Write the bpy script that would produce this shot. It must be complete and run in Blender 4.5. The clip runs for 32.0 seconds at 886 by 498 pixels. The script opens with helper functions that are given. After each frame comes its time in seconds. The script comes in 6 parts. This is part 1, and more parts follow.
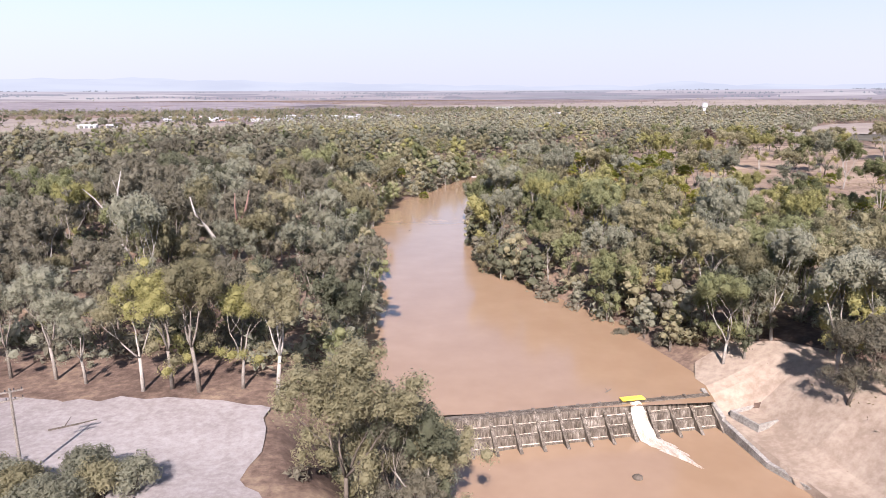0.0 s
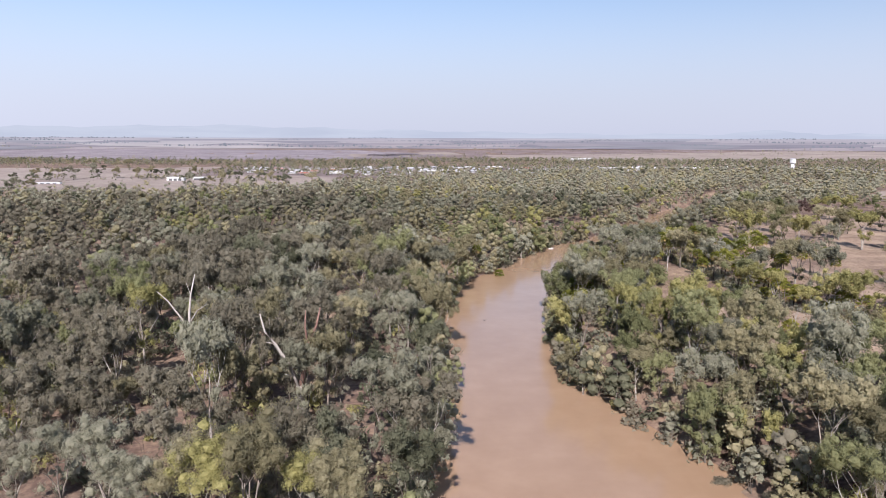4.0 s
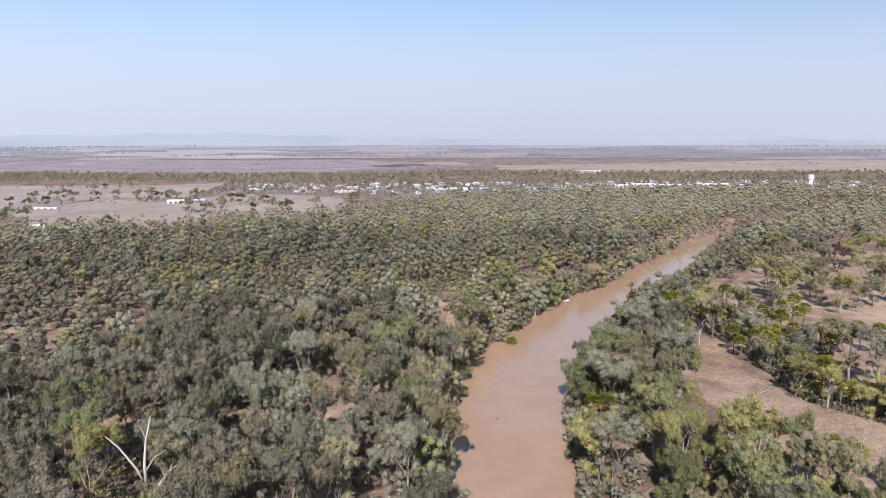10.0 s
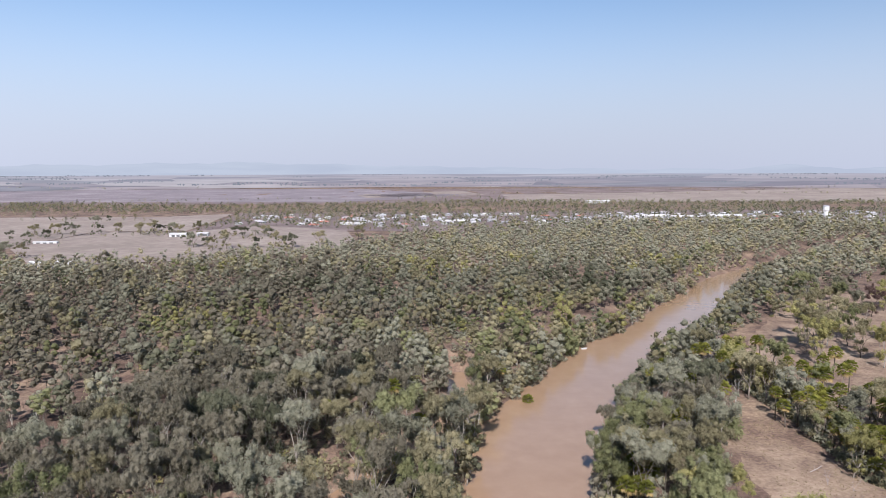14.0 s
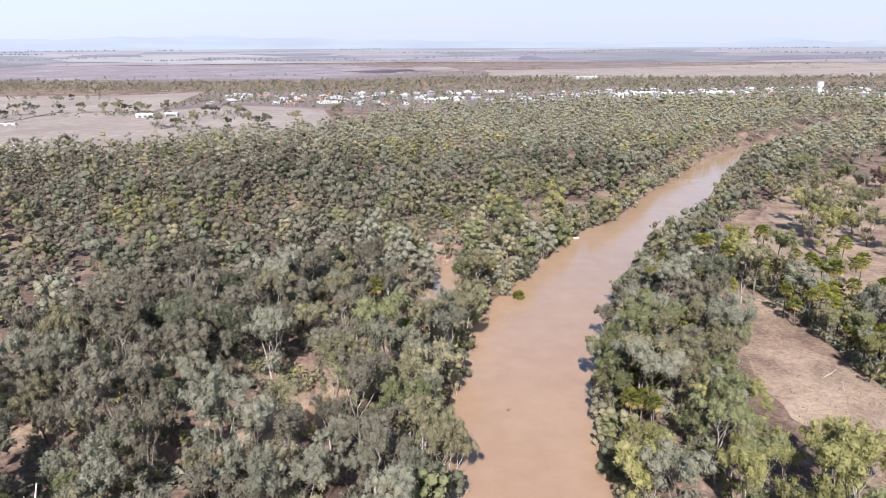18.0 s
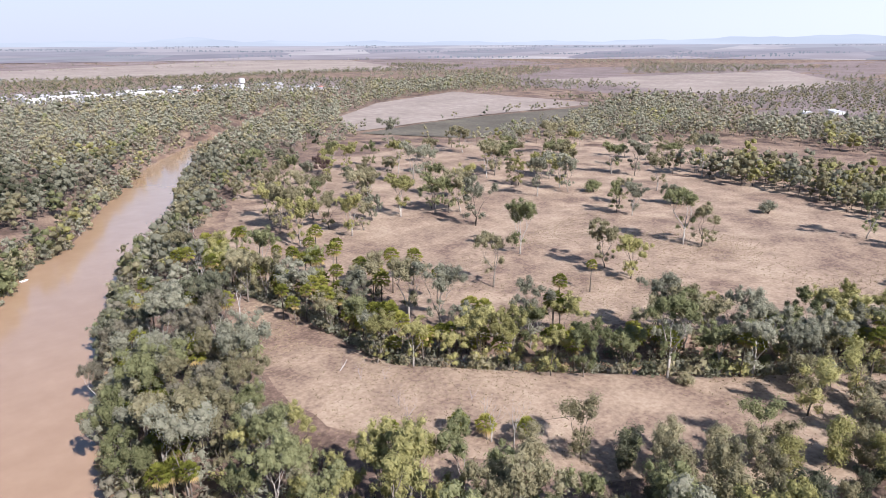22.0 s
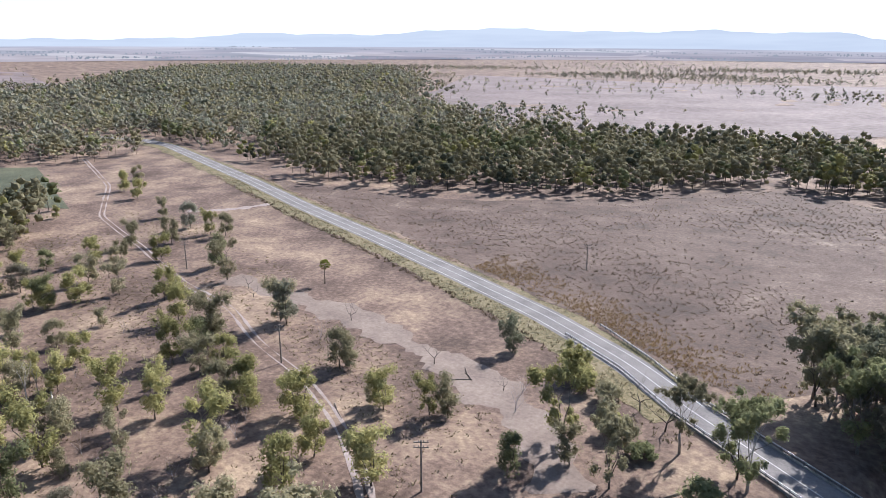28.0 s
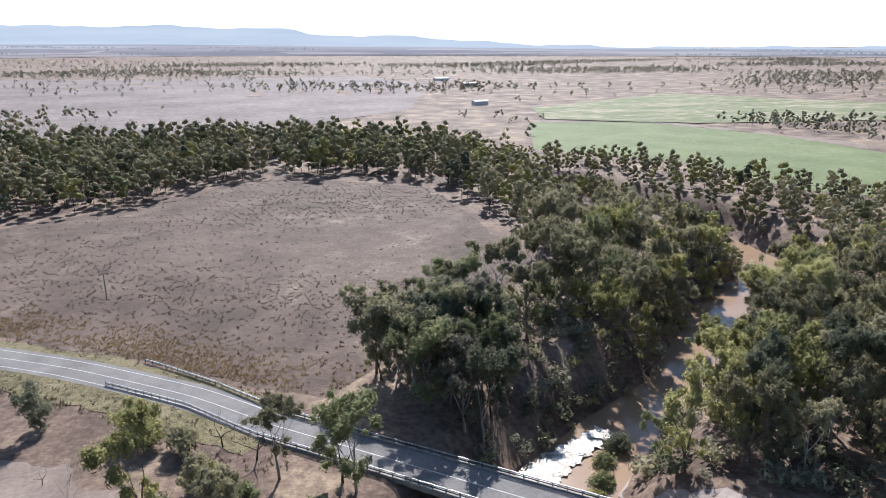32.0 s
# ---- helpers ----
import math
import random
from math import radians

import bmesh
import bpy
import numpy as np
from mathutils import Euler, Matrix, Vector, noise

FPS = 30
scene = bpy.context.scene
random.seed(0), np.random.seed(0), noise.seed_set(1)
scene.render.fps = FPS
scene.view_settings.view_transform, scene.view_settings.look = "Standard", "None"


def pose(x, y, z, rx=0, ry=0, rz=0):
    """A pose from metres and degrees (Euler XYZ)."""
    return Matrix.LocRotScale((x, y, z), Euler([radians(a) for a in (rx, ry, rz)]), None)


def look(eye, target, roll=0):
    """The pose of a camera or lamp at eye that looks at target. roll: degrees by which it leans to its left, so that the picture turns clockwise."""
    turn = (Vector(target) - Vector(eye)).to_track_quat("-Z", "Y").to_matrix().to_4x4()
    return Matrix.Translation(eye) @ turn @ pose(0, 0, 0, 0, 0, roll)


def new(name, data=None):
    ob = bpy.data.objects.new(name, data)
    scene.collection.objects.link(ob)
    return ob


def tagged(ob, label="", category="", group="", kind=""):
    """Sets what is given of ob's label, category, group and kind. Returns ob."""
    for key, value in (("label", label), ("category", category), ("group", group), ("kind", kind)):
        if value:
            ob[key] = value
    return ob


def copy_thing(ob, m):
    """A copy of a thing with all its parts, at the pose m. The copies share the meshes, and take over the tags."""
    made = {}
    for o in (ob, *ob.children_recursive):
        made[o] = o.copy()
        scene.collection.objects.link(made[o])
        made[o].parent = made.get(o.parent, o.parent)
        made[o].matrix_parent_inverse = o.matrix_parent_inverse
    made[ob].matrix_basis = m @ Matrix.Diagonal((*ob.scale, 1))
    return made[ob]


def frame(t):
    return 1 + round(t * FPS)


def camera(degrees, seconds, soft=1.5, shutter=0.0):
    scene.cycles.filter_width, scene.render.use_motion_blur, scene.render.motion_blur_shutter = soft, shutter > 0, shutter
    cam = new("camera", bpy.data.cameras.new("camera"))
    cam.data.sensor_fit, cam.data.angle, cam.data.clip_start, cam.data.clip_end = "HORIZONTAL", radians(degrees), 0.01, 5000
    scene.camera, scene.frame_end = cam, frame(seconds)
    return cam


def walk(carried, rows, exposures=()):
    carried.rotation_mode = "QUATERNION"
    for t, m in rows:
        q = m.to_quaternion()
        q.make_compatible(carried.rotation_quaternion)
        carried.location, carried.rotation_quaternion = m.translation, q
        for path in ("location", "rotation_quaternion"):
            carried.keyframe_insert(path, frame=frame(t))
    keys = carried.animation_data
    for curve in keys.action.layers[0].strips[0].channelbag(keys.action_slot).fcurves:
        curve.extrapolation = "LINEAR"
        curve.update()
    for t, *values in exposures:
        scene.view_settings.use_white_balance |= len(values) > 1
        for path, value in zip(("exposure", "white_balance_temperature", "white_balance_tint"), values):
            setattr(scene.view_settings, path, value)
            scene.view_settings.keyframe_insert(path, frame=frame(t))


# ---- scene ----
import itertools

cam = camera(65.03, 32.0, soft=0.85)
PATH = [
    (0, (-16.68, 78.371, 48.61), (-16.303, 80.286, 48.175), -0.2),
    (0.5, (-16.472, 79.137, 50.055), (-16.16, 81.086, 49.734), -0.3),
    (1, (-16.275, 80.077, 51.638), (-16.032, 82.037, 51.32), -0.2),
    (1.5, (-16.269, 81.521, 53.3), (-16.065, 83.485, 52.984), -0.1),
    (2, (-16.181, 83.162, 55.033), (-15.997, 85.128, 54.718), -0.0),
    (2.5, (-16.215, 85.043, 56.798), (-16.035, 87.01, 56.483), 0.1),
    (3, (-16.213, 86.843, 58.725), (-16.033, 88.81, 58.41), 0.1),
    (3.5, (-16.232, 88.719, 60.687), (-16.054, 90.686, 60.374), 0.1),
    (5.5, (-16.002, 98.786, 67.397), (-15.827, 100.754, 67.089), 0.4),
    (6, (-15.825, 101.606, 69.048), (-15.652, 103.575, 68.742), 0.5),
    (6.5, (-15.665, 104.481, 70.64), (-15.494, 106.45, 70.336), 0.4),
    (7, (-15.435, 107.407, 72.28), (-15.265, 109.376, 71.976), 0.3),
    (7.5, (-15.048, 110.396, 74.023), (-14.881, 112.366, 73.721), 0.3),
    (8, (-14.653, 113.221, 75.619), (-14.489, 115.192, 75.318), 0.1),
    (8.5, (-14.304, 115.829, 77.267), (-14.143, 117.8, 76.968), 0.2),
    (9, (-13.855, 118.209, 79.187), (-13.697, 120.18, 78.889), 0.1),
    (9.5, (-13.33, 120.42, 81.401), (-13.173, 122.391, 81.102), 0.0),
    (10, (-12.863, 122.659, 83.908), (-12.709, 124.63, 83.608), -0.1),
    (10.5, (-12.658, 125.091, 86.137), (-12.506, 127.062, 85.837), -0.2),
    (11, (-12.647, 127.801, 87.829), (-12.497, 129.772, 87.531), -0.2),
    (11.5, (-12.682, 130.704, 88.791), (-12.535, 132.677, 88.494), -0.2),
    (12, (-12.71, 133.642, 89.124), (-12.565, 135.615, 88.827), -0.3),
    (12.5, (-12.623, 136.547, 89.326), (-12.48, 138.521, 89.037), -0.3),
    (13, (-12.496, 139.428, 89.46), (-12.355, 141.409, 89.223), -0.3),
    (13.5, (-12.405, 142.239, 89.434), (-12.264, 144.224, 89.235), -0.3),
    (14, (-12.328, 145.293, 89.347), (-12.192, 147.276, 89.125), -0.2),
    (14.5, (-12.216, 148.386, 89.226), (-12.084, 150.364, 88.96), -0.3),
    (16.5, (-12.209, 159.951, 88.953), (-12.089, 161.897, 88.51), -0.2),
    (17, (-12.102, 162.887, 88.94), (-11.987, 164.824, 88.454), -0.2),
    (17.5, (-11.894, 165.852, 88.972), (-11.772, 167.776, 88.441), -0.2),
    (18, (-11.679, 168.956, 89.061), (-11.499, 170.867, 88.499), -0.3),
    (18.5, (-11.51, 172.042, 89.11), (-11.27, 173.944, 88.54), -0.3),
    (19, (-11.41, 175.078, 89.08), (-11.111, 176.971, 88.51), -0.3),
    (19.5, (-11.115, 178.133, 89.084), (-10.732, 180.012, 88.516), -0.3),
    (20, (-10.445, 181.248, 89.075), (-9.957, 183.103, 88.507), -0.3),
    (20.5, (-9.421, 184.439, 88.99), (-8.718, 186.224, 88.423), -0.3),
    (21, (-8.28, 187.898, 88.701), (-7.274, 189.531, 88.134), -0.3),
    (21.5, (-7.094, 191.384, 88.307), (-5.846, 192.839, 87.739), -0.3),
    (22, (-5.693, 194.747, 87.809), (-4.236, 195.993, 87.24), -0.2),
    (22.5, (-4.071, 197.949, 87.263), (-2.439, 198.954, 86.693), -0.2),
    (23, (-2.331, 201.105, 86.713), (-0.562, 201.842, 86.142), -0.2),
    (23.5, (-0.485, 204.088, 86.226), (1.377, 204.541, 85.653), -0.2),
    (24, (1.673, 206.769, 85.762), (3.582, 206.924, 85.187), -0.1),
    (24.5, (4.201, 208.954, 85.151), (6.111, 208.81, 84.575), -0.3),
    (25, (6.825, 210.585, 84.38), (8.69, 210.15, 83.803), -0.2),
    (25.5, (9.771, 211.562, 83.581), (11.552, 210.858, 83.004), -0.2),
    (26, (12.792, 211.908, 82.814), (14.46, 210.966, 82.24), -0.2),
    (26.5, (15.874, 211.829, 82.027), (17.4, 210.671, 81.453), -0.1),
    (28.5, (29.824, 204.443, 76.497), (30.598, 202.686, 75.935), -0.2),
    (29, (31.276, 202.755, 76.366), (31.854, 200.926, 75.8), -0.3),
    (29.5, (32.634, 201.125, 76.32), (33.019, 199.247, 75.75), -0.3),
    (30, (33.885, 199.533, 76.246), (34.088, 197.628, 75.673), -0.3),
    (30.5, (35.051, 197.843, 76.148), (35.089, 195.928, 75.573), -0.2),
    (31, (36.078, 196.093, 76.013), (35.953, 194.182, 75.437), -0.2),
    (31.5, (36.928, 194.253, 75.848), (36.641, 192.36, 75.271), -0.2),
    (32, (37.63, 192.411, 75.797), (37.278, 190.529, 75.219), -0.3),
]
walk(cam, [(t, look(eye, target, roll)) for t, eye, target, roll in PATH],
     [(0.0, 1.3, 6330, 18), (0.6, 1.12, 6260, 16), (2.0, 0.95, 6200, 15), (12.0, 0.9, 6130, 13), (14.0, 0.82, 6080, 12), (17.0, 1.16, 6060, 12), (19.0, 1.3, 6050, 11), (23.0, 1.22, 6010, 13),
      (25.0, 1.3, 5960, 12), (26.5, 1.32, 5930, 11), (29.0, 1.06, 5820, 8), (32.0, 1.04, 5820, 6)])

# ---- daylight ----
SUN_EL, SUN_AZ = radians(38), radians(167)
world = bpy.data.worlds.new("sky")
scene.world = world
world.use_nodes = True
wn = world.node_tree
wn.nodes.clear()
w_out, w_bg, w_sky = (wn.nodes.new(k) for k in ("ShaderNodeOutputWorld", "ShaderNodeBackground", "ShaderNodeTexSky"))
w_sky.sky_type, w_sky.sun_disc = "NISHITA", False
w_sky.sun_elevation, w_sky.sun_rotation = SUN_EL, SUN_AZ
w_sky.altitude, w_sky.air_density, w_sky.dust_density, w_sky.ozone_density = 200, 1.0, 1.0, 2.5
w_bg.inputs[1].default_value = 0.11
SUN_FLAT = (-math.sin(SUN_AZ), math.cos(SUN_AZ), 0)
w_co, w_sep, w_fac, w_dot, w_gain, w_haze, w_mix, w_sc = (wn.nodes.new(k) for k in (
    "ShaderNodeTexCoord", "ShaderNodeSeparateXYZ", "ShaderNodeMapRange", "ShaderNodeVectorMath", "ShaderNodeMapRange", "ShaderNodeVectorMath", "ShaderNodeMix", "ShaderNodeVectorMath"))
wl = wn.links.new
wl(w_co.outputs["Generated"], w_sep.inputs[0])
w_fac.interpolation_type = "SMOOTHERSTEP"
for k, val in enumerate((-0.02, 0.31, 0.93, 0.0)):
    w_fac.inputs[1 + k].default_value = val
wl(w_sep.outputs[2], w_fac.inputs[0])
w_dot.operation, w_dot.inputs[1].default_value = "DOT_PRODUCT", SUN_FLAT
wl(w_co.outputs["Generated"], w_dot.inputs[0])
for k, val in enumerate((-1.0, 1.0, 1.12, 2.0)):
    w_gain.inputs[1 + k].default_value = val
wl(w_dot.outputs["Value"], w_gain.inputs[0])
w_haze.operation, w_haze.inputs[0].default_value = "SCALE", (0.385, 0.405, 0.48)
wl(w_gain.outputs[0], w_haze.inputs["Scale"])
w_sc.operation, w_sc.inputs["Scale"].default_value = "SCALE", 0.1
wl(w_sky.outputs[0], w_sc.inputs[0])
w_mix.data_type = "RGBA"
wl(w_fac.outputs[0], w_mix.inputs[0])
wl(w_sc.outputs[0], w_mix.inputs[6])
wl(w_haze.outputs[0], w_mix.inputs[7])
w_bg.inputs[1].default_value = 0.75
wl(w_mix.outputs[2], w_bg.inputs[0])
wl(w_bg.outputs[0], w_out.inputs[0])
sun_to = Vector((-math.sin(SUN_AZ) * math.cos(SUN_EL), math.cos(SUN_AZ) * math.cos(SUN_EL), math.sin(SUN_EL)))
sun = new("sun", bpy.data.lights.new("sun", "SUN"))
sun.data.energy, sun.data.angle, sun.data.color = 5.0, radians(0.55), (1.0, 0.925, 0.875)
sun.matrix_world = look(sun_to * 100, (0, 0, 0))


# ---- materials ----
def material(name, stops, scale=0.3, fine=4.0, rough=0.9, bump=0.0, bump_scale=6.0, bump_dist=0.1, translucent=0.0,
             vary=0.0, island=0.0, metallic=0.0, detail=6.0, spec=0.25, space="Object", patchy=0.5, stretch=None):
    """Colour stops blended by a coarse and a fine noise; vary: shift by object; island: shift by loose piece."""
    m = bpy.data.materials.new(name)
    m.use_nodes = True
    nt = m.node_tree
    nt.nodes.clear()
    N = lambda kind: nt.nodes.new(kind)  # noqa: E731
    L = nt.links.new
    out, bsdf = N("ShaderNodeOutputMaterial"), N("ShaderNodeBsdfPrincipled")
    geo = N("ShaderNodeNewGeometry")
    tex = N("ShaderNodeTexCoord")
    vec = geo.outputs["Position"] if space == "World" else tex.outputs["Object"]
    if stretch:
        mp = N("ShaderNodeMapping")
        mp.inputs["Scale"].default_value = stretch
        L(vec, mp.inputs[0])
        vec = mp.outputs[0]
    coarse, small = N("ShaderNodeTexNoise"), N("ShaderNodeTexNoise")
    for n, s in ((coarse, scale), (small, fine)):
        n.inputs["Scale"].default_value, n.inputs["Detail"].default_value = s, detail
        n.inputs["Roughness"].default_value = 0.62
        L(vec, n.inputs["Vector"])
    mix = N("ShaderNodeMix")
    mix.data_type = "FLOAT"
    mix.inputs[0].default_value = patchy
    L(coarse.outputs["Fac"], mix.inputs[2])
    L(small.outputs["Fac"], mix.inputs[3])
    value = mix.outputs[0]

    def add(socket, amount):
        nonlocal value
        node = N("ShaderNodeMath")
        node.operation, node.inputs[1].default_value = "MULTIPLY_ADD", amount
        L(socket, node.inputs[0])
        less = N("ShaderNodeMath")
        less.operation, less.inputs[1].default_value = "SUBTRACT", amount / 2
        L(value, less.inputs[0])
        L(less.outputs[0], node.inputs[2])
        value = node.outputs[0]
    if vary:
        add(N("ShaderNodeObjectInfo").outputs["Random"], vary)
    if island:
        add(geo.outputs["Random Per Island"], island)
    ramp = N("ShaderNodeValToRGB")
    el = ramp.color_ramp.elements
    while len(el) < len(stops):
        el.new(0.5)
    for e, (at, c) in zip(el, stops):
        e.position, e.color = (at if vary or island else 0.5 + (at - 0.5) * 0.5), (*c, 1)
    L(value, ramp.inputs[0])
    L(ramp.outputs[0], bsdf.inputs["Base Color"])
    bsdf.inputs["Roughness"].default_value, bsdf.inputs["Metallic"].default_value = rough, metallic
    bsdf.inputs["Specular IOR Level"].default_value = spec
    if bump:
        bn, bt = N("ShaderNodeBump"), N("ShaderNodeTexNoise")
        bt.inputs["Scale"].default_value, bt.inputs["Detail"].default_value = bump_scale, 5
        L(vec, bt.inputs["Vector"])
        bn.inputs["Strength"].default_value, bn.inputs["Distance"].default_value = bump, bump_dist
        L(bt.outputs["Fac"], bn.inputs["Height"])
        L(bn.outputs[0], bsdf.inputs["Normal"])
    if translucent:
        tr, mx = N("ShaderNodeBsdfTranslucent"), N("ShaderNodeMixShader")
        L(ramp.outputs[0], tr.inputs[0])
        mx.inputs[0].default_value = translucent
        L(bsdf.outputs[0], mx.inputs[1])
        L(tr.outputs[0], mx.inputs[2])
        L(mx.outputs[0], out.inputs[0])
    else:
        L(bsdf.outputs[0], out.inputs[0])
    return m


def leafy(name, dark, mid, light, vary=0.5):
    dark, light = ([0.62 * a + 0.38 * b for a, b in zip(c, mid)] for c in (dark, light))
    return material(name, [(0.25, dark), (0.5, mid), (0.78, light)], scale=0.12, fine=0.55, rough=0.8, translucent=0.54,
                    vary=vary, island=0.24, spec=0.08, detail=2.0)


M_EARTH = material("dry_earth", [(0.26, (0.061, 0.039, 0.028)), (0.42, (0.107, 0.071, 0.054)), (0.53, (0.160, 0.109, 0.080)), (0.64, (0.211, 0.150, 0.105)), (0.78, (0.310, 0.232, 0.155))],
                   scale=0.05, fine=0.7, bump=0.35, bump_scale=1.5, bump_dist=0.4, detail=12, space="World", patchy=0.38)
M_GRAVEL = material("pale_gravel", [(0.3, (0.211, 0.181, 0.172)), (0.55, (0.273, 0.242, 0.231)), (0.8, (0.331, 0.302, 0.286))],
                    scale=0.08, fine=1.2, bump=0.3, bump_scale=3, space="World")
M_SAND = material("river_sand", [(0.3, (0.223, 0.168, 0.127)), (0.55, (0.297, 0.233, 0.180)), (0.8, (0.357, 0.290, 0.225))],
                  scale=0.12, fine=0.8, bump=0.25, bump_scale=2, bump_dist=0.15, space="World")
M_TRACK = material("worn_dust_track", [(0.3, (0.220, 0.174, 0.154)), (0.6, (0.282, 0.231, 0.207)), (0.8, (0.334, 0.282, 0.251))],
                   scale=0.2, fine=1.5, bump=0.4, bump_scale=2, space="World")
M_DUST = material("soft_dust", [(0.3, (0.142, 0.106, 0.087)), (0.55, (0.186, 0.143, 0.117)), (0.8, (0.239, 0.190, 0.155))],
                  scale=0.12, fine=1.2, bump=0.3, bump_scale=2, space="World", detail=10)
M_FIELD = material("fallow_field", [(0.27, (0.049, 0.032, 0.024)), (0.45, (0.085, 0.056, 0.043)), (0.6, (0.113, 0.079, 0.061)), (0.70, (0.146, 0.105, 0.080)), (0.82, (0.234, 0.179, 0.137))],
                   scale=0.07, fine=0.9, bump=0.5, bump_scale=1.8, bump_dist=0.4, detail=12, space="World", patchy=0.4)
M_PALE = material("stubble_field", [(0.3, (0.187, 0.151, 0.128)), (0.6, (0.246, 0.204, 0.174)), (0.8, (0.297, 0.255, 0.221))],
                  scale=0.01, fine=0.1, space="World")
M_DARKF = material("ploughed_field", [(0.3, (0.144, 0.122, 0.130)), (0.6, (0.203, 0.175, 0.184)), (0.8, (0.286, 0.247, 0.253))],
                   scale=0.008, fine=0.12, space="World")
M_PLOUGH = material("dark_plough", [(0.3, (0.065, 0.056, 0.042)), (0.55, (0.095, 0.083, 0.062)), (0.8, (0.135, 0.118, 0.088))], scale=0.02, fine=0.3, space="World", detail=10)
M_CROP = material("green_crop", [(0.3, (0.091, 0.112, 0.041)), (0.55, (0.125, 0.146, 0.058)), (0.8, (0.164, 0.180, 0.082))],
                  scale=0.03, fine=0.5, bump=0.5, bump_scale=2, space="World")
M_PLAIN = material("grazing_plain", [(0.25, (0.093, 0.069, 0.063)), (0.45, (0.140, 0.107, 0.099)), (0.6, (0.174, 0.134, 0.125)), (0.8, (0.226, 0.182, 0.164))],
                   scale=0.012, fine=0.15, space="World", detail=10)
M_STRIPE = material("striped_crop", [(0.3, (0.082, 0.102, 0.038)), (0.5, (0.130, 0.136, 0.058)), (0.62, (0.231, 0.197, 0.130)), (0.8, (0.272, 0.238, 0.170))],
                    scale=0.02, fine=0.12, space="World", patchy=0.6, stretch=(0.55, 1.6, 1.0))
M_ORCHARD = material("low_green_field", [(0.3, (0.048, 0.052, 0.03)), (0.55, (0.075, 0.078, 0.045)), (0.8, (0.12, 0.115, 0.072))],
                     scale=0.05, fine=0.9, bump=0.6, bump_scale=2, space="World")
M_GRASS = material("dry_grass", [(0.3, (0.123, 0.092, 0.053)), (0.55, (0.211, 0.167, 0.097)), (0.8, (0.290, 0.242, 0.150))],
                   scale=0.3, fine=2, island=0.5, translucent=0.2)
M_ORANGE = material("rusty_grass", [(0.3, (0.15, 0.095, 0.05)), (0.55, (0.25, 0.17, 0.085)), (0.8, (0.34, 0.25, 0.135))], scale=0.2, fine=1.5, island=0.4, translucent=0.35)
M_WEED = material("withered_weeds", [(0.3, (0.10, 0.072, 0.05)), (0.55, (0.18, 0.135, 0.088)), (0.8, (0.28, 0.21, 0.135))],
                  scale=0.3, fine=2, island=0.5, translucent=0.15)
M_TAN = material("tan_dry_grass", [(0.28, (0.119, 0.080, 0.060)), (0.42, (0.187, 0.132, 0.095)), (0.56, (0.247, 0.182, 0.129)), (0.75, (0.314, 0.242, 0.174))],
                 scale=0.06, fine=0.8, bump=0.35, bump_scale=1.5, bump_dist=0.4, detail=12, space="World", patchy=0.4)
M_VERGE = material("verge_grass", [(0.3, (0.072, 0.064, 0.030)), (0.45, (0.128, 0.106, 0.053)), (0.58, (0.174, 0.140, 0.072)), (0.75, (0.212, 0.170, 0.111))],
                   scale=0.1, fine=1.2, bump=1.0, bump_scale=3, bump_dist=0.3, space="World", patchy=0.6)
M_ASPHALT = material("asphalt", [(0.3, (0.135, 0.124, 0.119)), (0.55, (0.180, 0.166, 0.159)), (0.8, (0.224, 0.207, 0.195))],
                     scale=0.15, fine=3, rough=0.95, spec=0.08, bump=0.2, bump_scale=20, bump_dist=0.02, space="World")
M_PAINT = material("road_paint", [(0.3, (0.360, 0.355, 0.338)), (0.7, (0.518, 0.511, 0.483))], scale=0.8, fine=6, rough=0.7, space="World")
M_CONC = material("weathered_concrete", [(0.3, (0.16, 0.145, 0.125)), (0.55, (0.26, 0.24, 0.215)), (0.8, (0.37, 0.345, 0.31))],
                  scale=0.5, fine=3, bump=0.4, bump_scale=5, bump_dist=0.05, space="World")
M_WETC = material("stained_concrete", [(0.25, (0.035, 0.027, 0.02)), (0.45, (0.085, 0.068, 0.052)), (0.6, (0.15, 0.125, 0.10)), (0.78, (0.29, 0.255, 0.215))],
                  scale=1.1, fine=4.5, rough=0.6, bump=0.4, bump_scale=5, bump_dist=0.05, space="World", stretch=(1, 1, 0.18))
M_STEEL = material("galvanised_steel", [(0.3, (0.32, 0.32, 0.33)), (0.7, (0.5, 0.5, 0.5))], scale=2, fine=9, rough=0.5, metallic=0.7)
M_RAILD = material("dull_rail", [(0.3, (0.06, 0.06, 0.065)), (0.7, (0.14, 0.14, 0.145))], scale=2, fine=9, rough=0.6, metallic=0.3)
M_WHITE = material("white_paint", [(0.3, (0.437, 0.437, 0.435)), (0.7, (0.524, 0.524, 0.525))], scale=0.6, fine=4, rough=0.6, vary=0.2)
M_TIN = material("roof_sheet", [(0.1, (0.254, 0.254, 0.265)), (0.5, (0.383, 0.388, 0.404)), (0.9, (0.484, 0.484, 0.497))], scale=0.4, fine=3, rough=0.45, metallic=0.1, vary=0.9)
M_REDROOF = material("red_roof_sheet", [(0.3, (0.30, 0.10, 0.07)), (0.7, (0.42, 0.16, 0.11))], scale=0.4, fine=3, rough=0.6)
M_GLASS = material("window_glass", [(0.3, (0.02, 0.025, 0.03)), (0.7, (0.05, 0.055, 0.06))], rough=0.1, spec=0.6)
